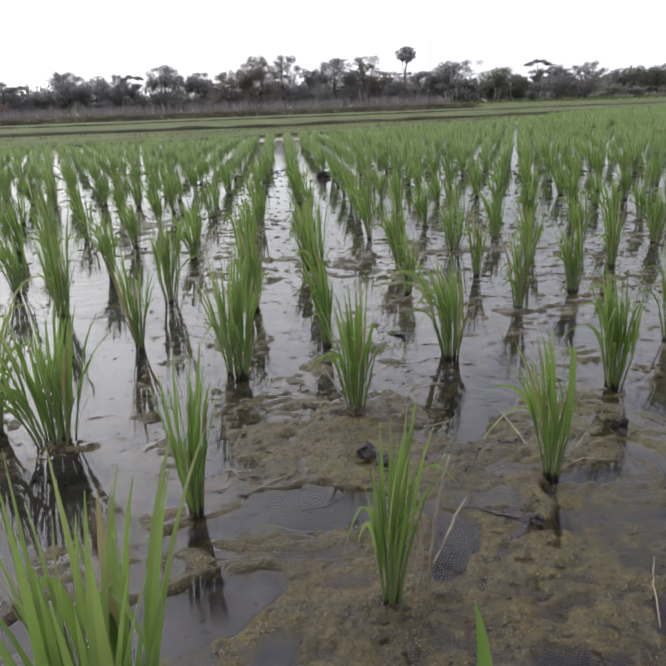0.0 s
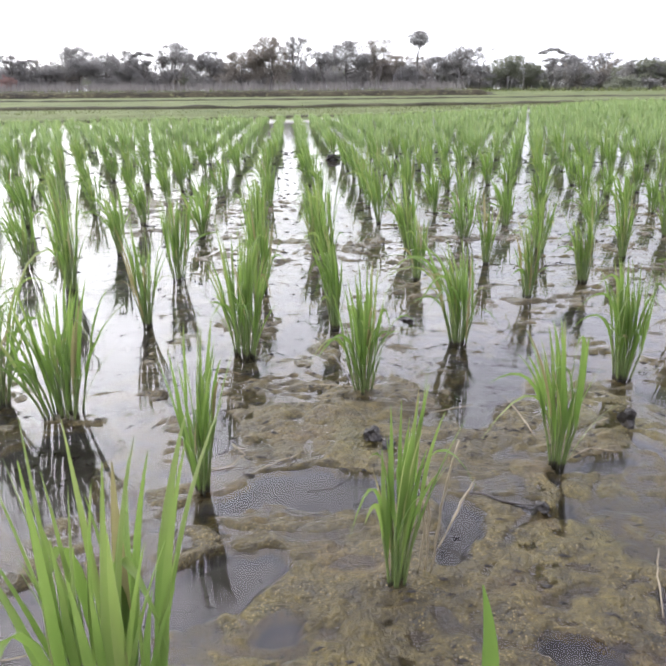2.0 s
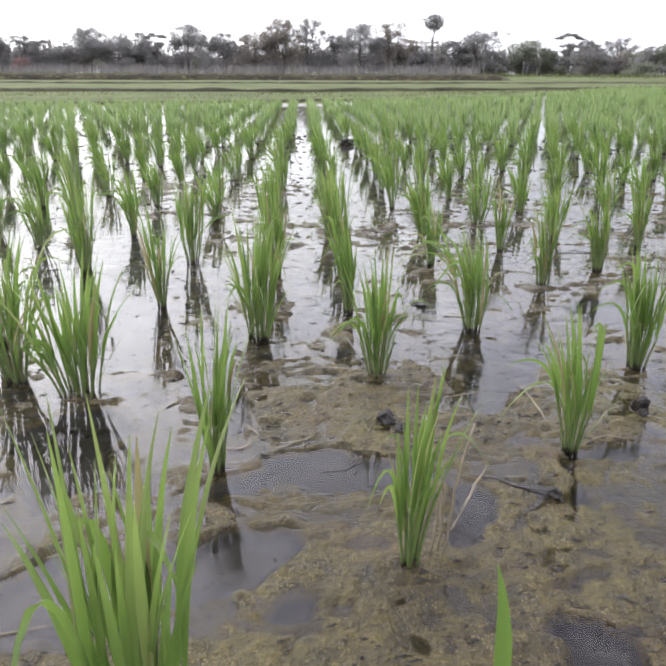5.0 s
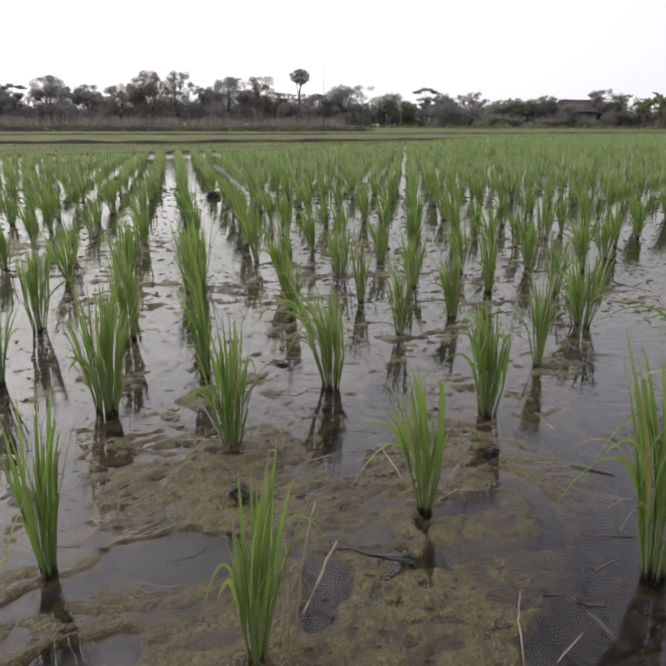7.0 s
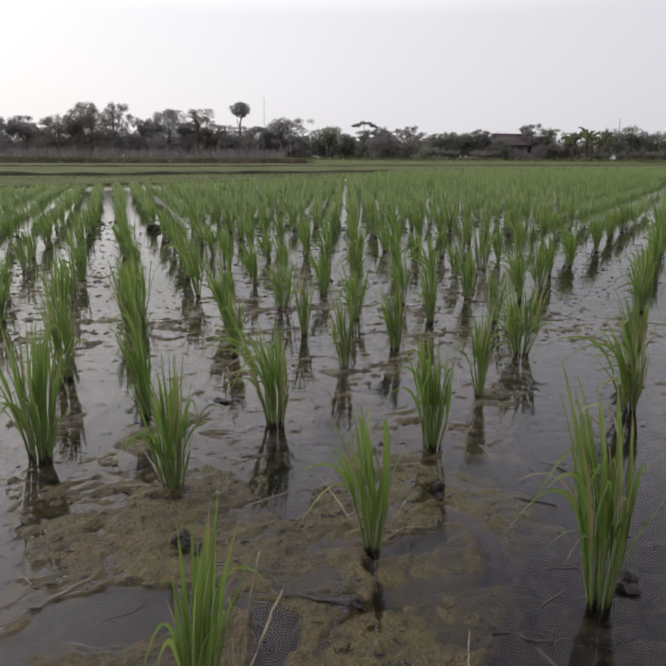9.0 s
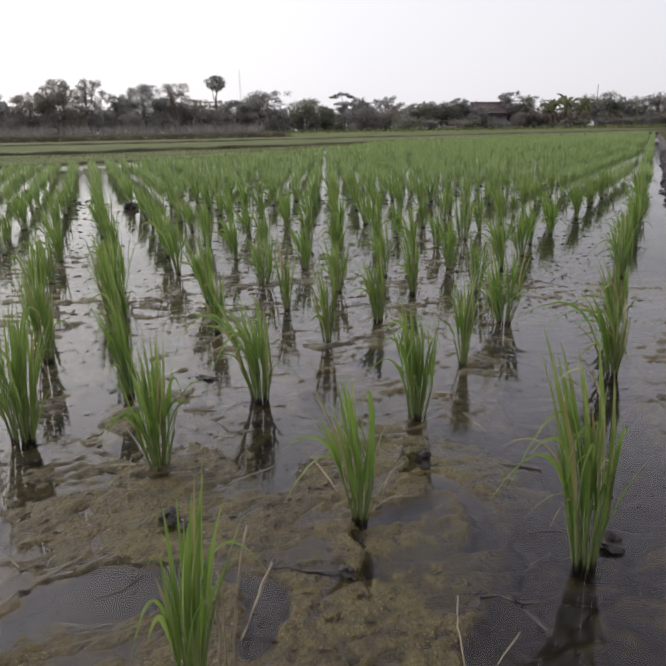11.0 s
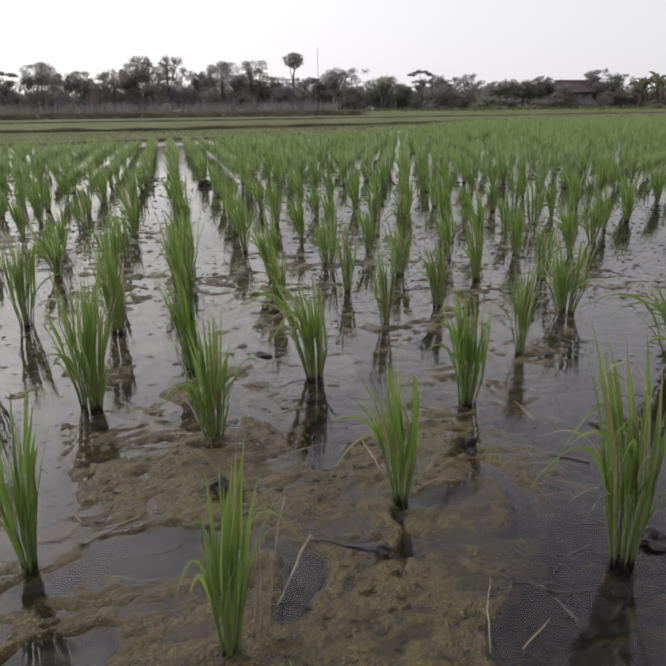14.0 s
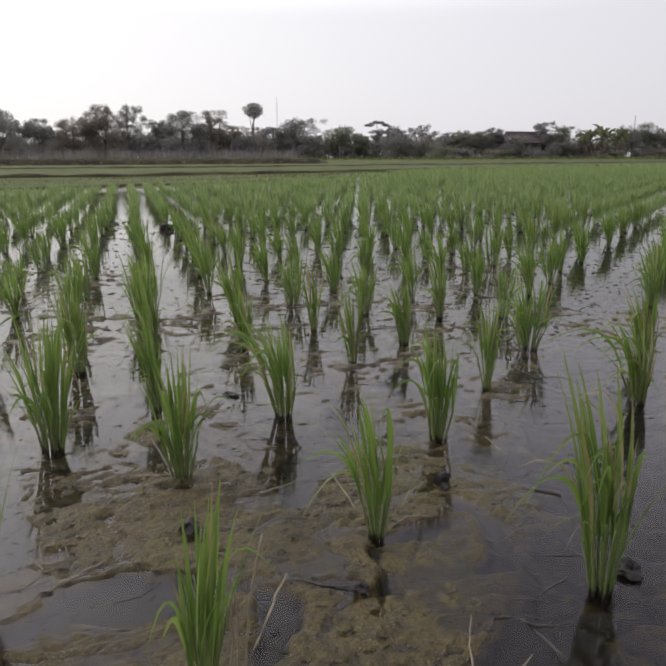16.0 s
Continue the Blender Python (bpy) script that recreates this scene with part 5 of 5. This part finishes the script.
def house(x, y, width, depth, eave, ridge_h, turn, wall_mat, label, rows=9, roof_mat=None):
    """A low house: walls, tiled roof in courses, a door and windows."""
    root = holder("house", pose(x, y, 0.25, 0, 0, turn), label, "house", "houses beyond the fields")
    w, d = width / 2, depth / 2
    roof_mat = roof_mat or ROOF_TILE
    piece("wall", box(-w, w, -d, d, -0.2, eave), wall_mat, root, smooth=False)
    for sgn in (-1, 1):
        courses = []
        for k in range(rows):
            a, b = k / rows, (k + 1) / rows
            ya, yb = sgn * (d + 0.6) * (1 - a), sgn * (d + 0.6) * (1 - b)
            za, zb = eave - 0.15 + (ridge_h - eave + 0.15) * a + 0.05, eave - 0.15 + (ridge_h - eave + 0.15) * b
            q = [Vector((-w - 0.5, ya, za)), Vector((w + 0.5, ya, za)), Vector((w + 0.5, yb, zb)), Vector((-w - 0.5, yb, zb))]
            q += [p - Vector((0, 0, 0.07)) for p in q]
            courses.append((q, [(0, 1, 2, 3), (4, 7, 6, 5), (0, 4, 5, 1), (1, 5, 6, 2), (2, 6, 7, 3), (3, 7, 4, 0)]))
        slope = piece("roof", courses[0], roof_mat, root, "weathered roof laid in courses", smooth=False)
        for g in courses[1:]:
            piece("tile_course", g, roof_mat, slope, smooth=False)
    piece("ridge_cap", tube([Vector((-w - 0.5, 0, ridge_h + 0.03)), Vector((w + 0.5, 0, ridge_h + 0.03))], [0.13, 0.13], 8), roof_mat, root)
    for sgn in (-1, 1):
        tri = ([Vector((sgn * w * 0.999, -d, eave)), Vector((sgn * w * 0.999, d, eave)), Vector((sgn * w * 0.999, 0, ridge_h - 0.1)), Vector((sgn * (w - 0.15), -d, eave)), Vector((sgn * (w - 0.15), d, eave)), Vector((sgn * (w - 0.15), 0, ridge_h - 0.1))],
               [(0, 1, 2), (3, 5, 4), (0, 3, 4, 1), (1, 4, 5, 2), (2, 5, 3, 0)])
        piece("gable", tri, wall_mat, root, smooth=False)
    for k, cxx in enumerate((-w * 0.6, w * 0.6)):
        win = piece("window", box(cxx - 0.5, cxx + 0.5, -d - 0.04, -d + 0.06, 0.9, 1.9), PLASTER, root, "wooden window frame", smooth=False)
        piece("pane", box(cxx - 0.42, cxx + 0.42, -d - 0.06, -d - 0.041, 0.98, 1.82), DARK_GLASS, win, "dark window pane", smooth=False)
    piece("door", box(-0.45, 0.45, -d - 0.05, -d + 0.05, 0.0, 2.0), BARK, root, "brown wooden door", smooth=False)
    return root


house(41.4 * NEARER, 88, 5.0, 5.0, 2.20, 3.45, 3, PLASTER, "low house with a rust-brown tiled roof behind bushes")
house(-73.0, 118, 4.4, 3.0, 5.1, 5.6, -8, BLUE_WALL, "pale blue house half hidden by trees", 7, BLUE_WALL)


def wall_run(x, y, length):
    """A low broken plaster wall before the house."""
    root = holder("garden_wall", pose(x, y, 0.25), "low pale broken plaster wall before the house", "wall")
    geos = []
    for k in range(9):
        a = -length / 2 + length * k / 9
        geos.append(box(a, a + length / 9 - 0.03, -0.1, 0.1, -0.1, 1.0 + 0.5 * abs(noise.noise(Vector((k * 1.7, 3, 1))))))
    for g in geos:
        piece("wall_panel", g, PLASTER, root, smooth=False)
    return root


for x, h, w in ((37.2, 2.6, 2.6), (39.4, 1.3, 2.2), (41.2, 1.1, 2.4), (42.6, 1.4, 2.0), (43.6, 2.4, 2.4), (45.0, 2.6, 2.2)):
    shrub(x * NEARER, 83, h, w, HAZED_FOLIAGE if w > 2.3 else HAZED_FOLIAGE_DRY, "grey-green bush before the house", n=190)


wall_run(40.0 * NEARER, 84.5, 5.6)


def mast(x, y, h, r, label, name="radio_mast", arms=6):
    root = holder(name, pose(x, y, 0.2), label, "mast")
    for k in range(3):
        w = 2.1 * k
        a = Vector((math.cos(w), math.sin(w), 0)) * r
        piece("leg", tube([a, a * 0.6 + Vector((0, 0, h))], [r * 0.22, r * 0.14], 5), STEEL, root)
    for k in range(arms):
        z = h * (k + 0.5) / arms
        ring = [Vector((math.cos(2.1 * j), math.sin(2.1 * j), 0)) * r * (1 - 0.4 * z / h) + Vector((0, 0, z + j * h / arms / 3)) for j in range(4)]
        piece("brace", tube(ring, [r * 0.10] * 4, 4), STEEL, root)
    return root


mast(8.9 * 3.75, 300, 25.0, 0.32, "thin pale lattice radio mast far behind the trees", arms=24)


def pole(x, y, h):
    root = holder("utility_pole", pose(x, y, 0.2), "slim grey concrete utility pole among the trees", "pole", "utility poles")
    piece("shaft", tube([Vector((0, 0, -0.2)), Vector((0, 0, h))], [0.075, 0.05], 8), CONCRETE, root)
    piece("insulator", tube([Vector((0, 0, h)), Vector((0, 0, h + 0.2))], [0.05, 0.03], 6), CONCRETE, root)
    return root


pole(54.9 * NEARER, 85, 5.5)
pole(-46.1 * FARTHER, 112, 6.8)
pole(-45.0 * FARTHER, 112, 7.1)
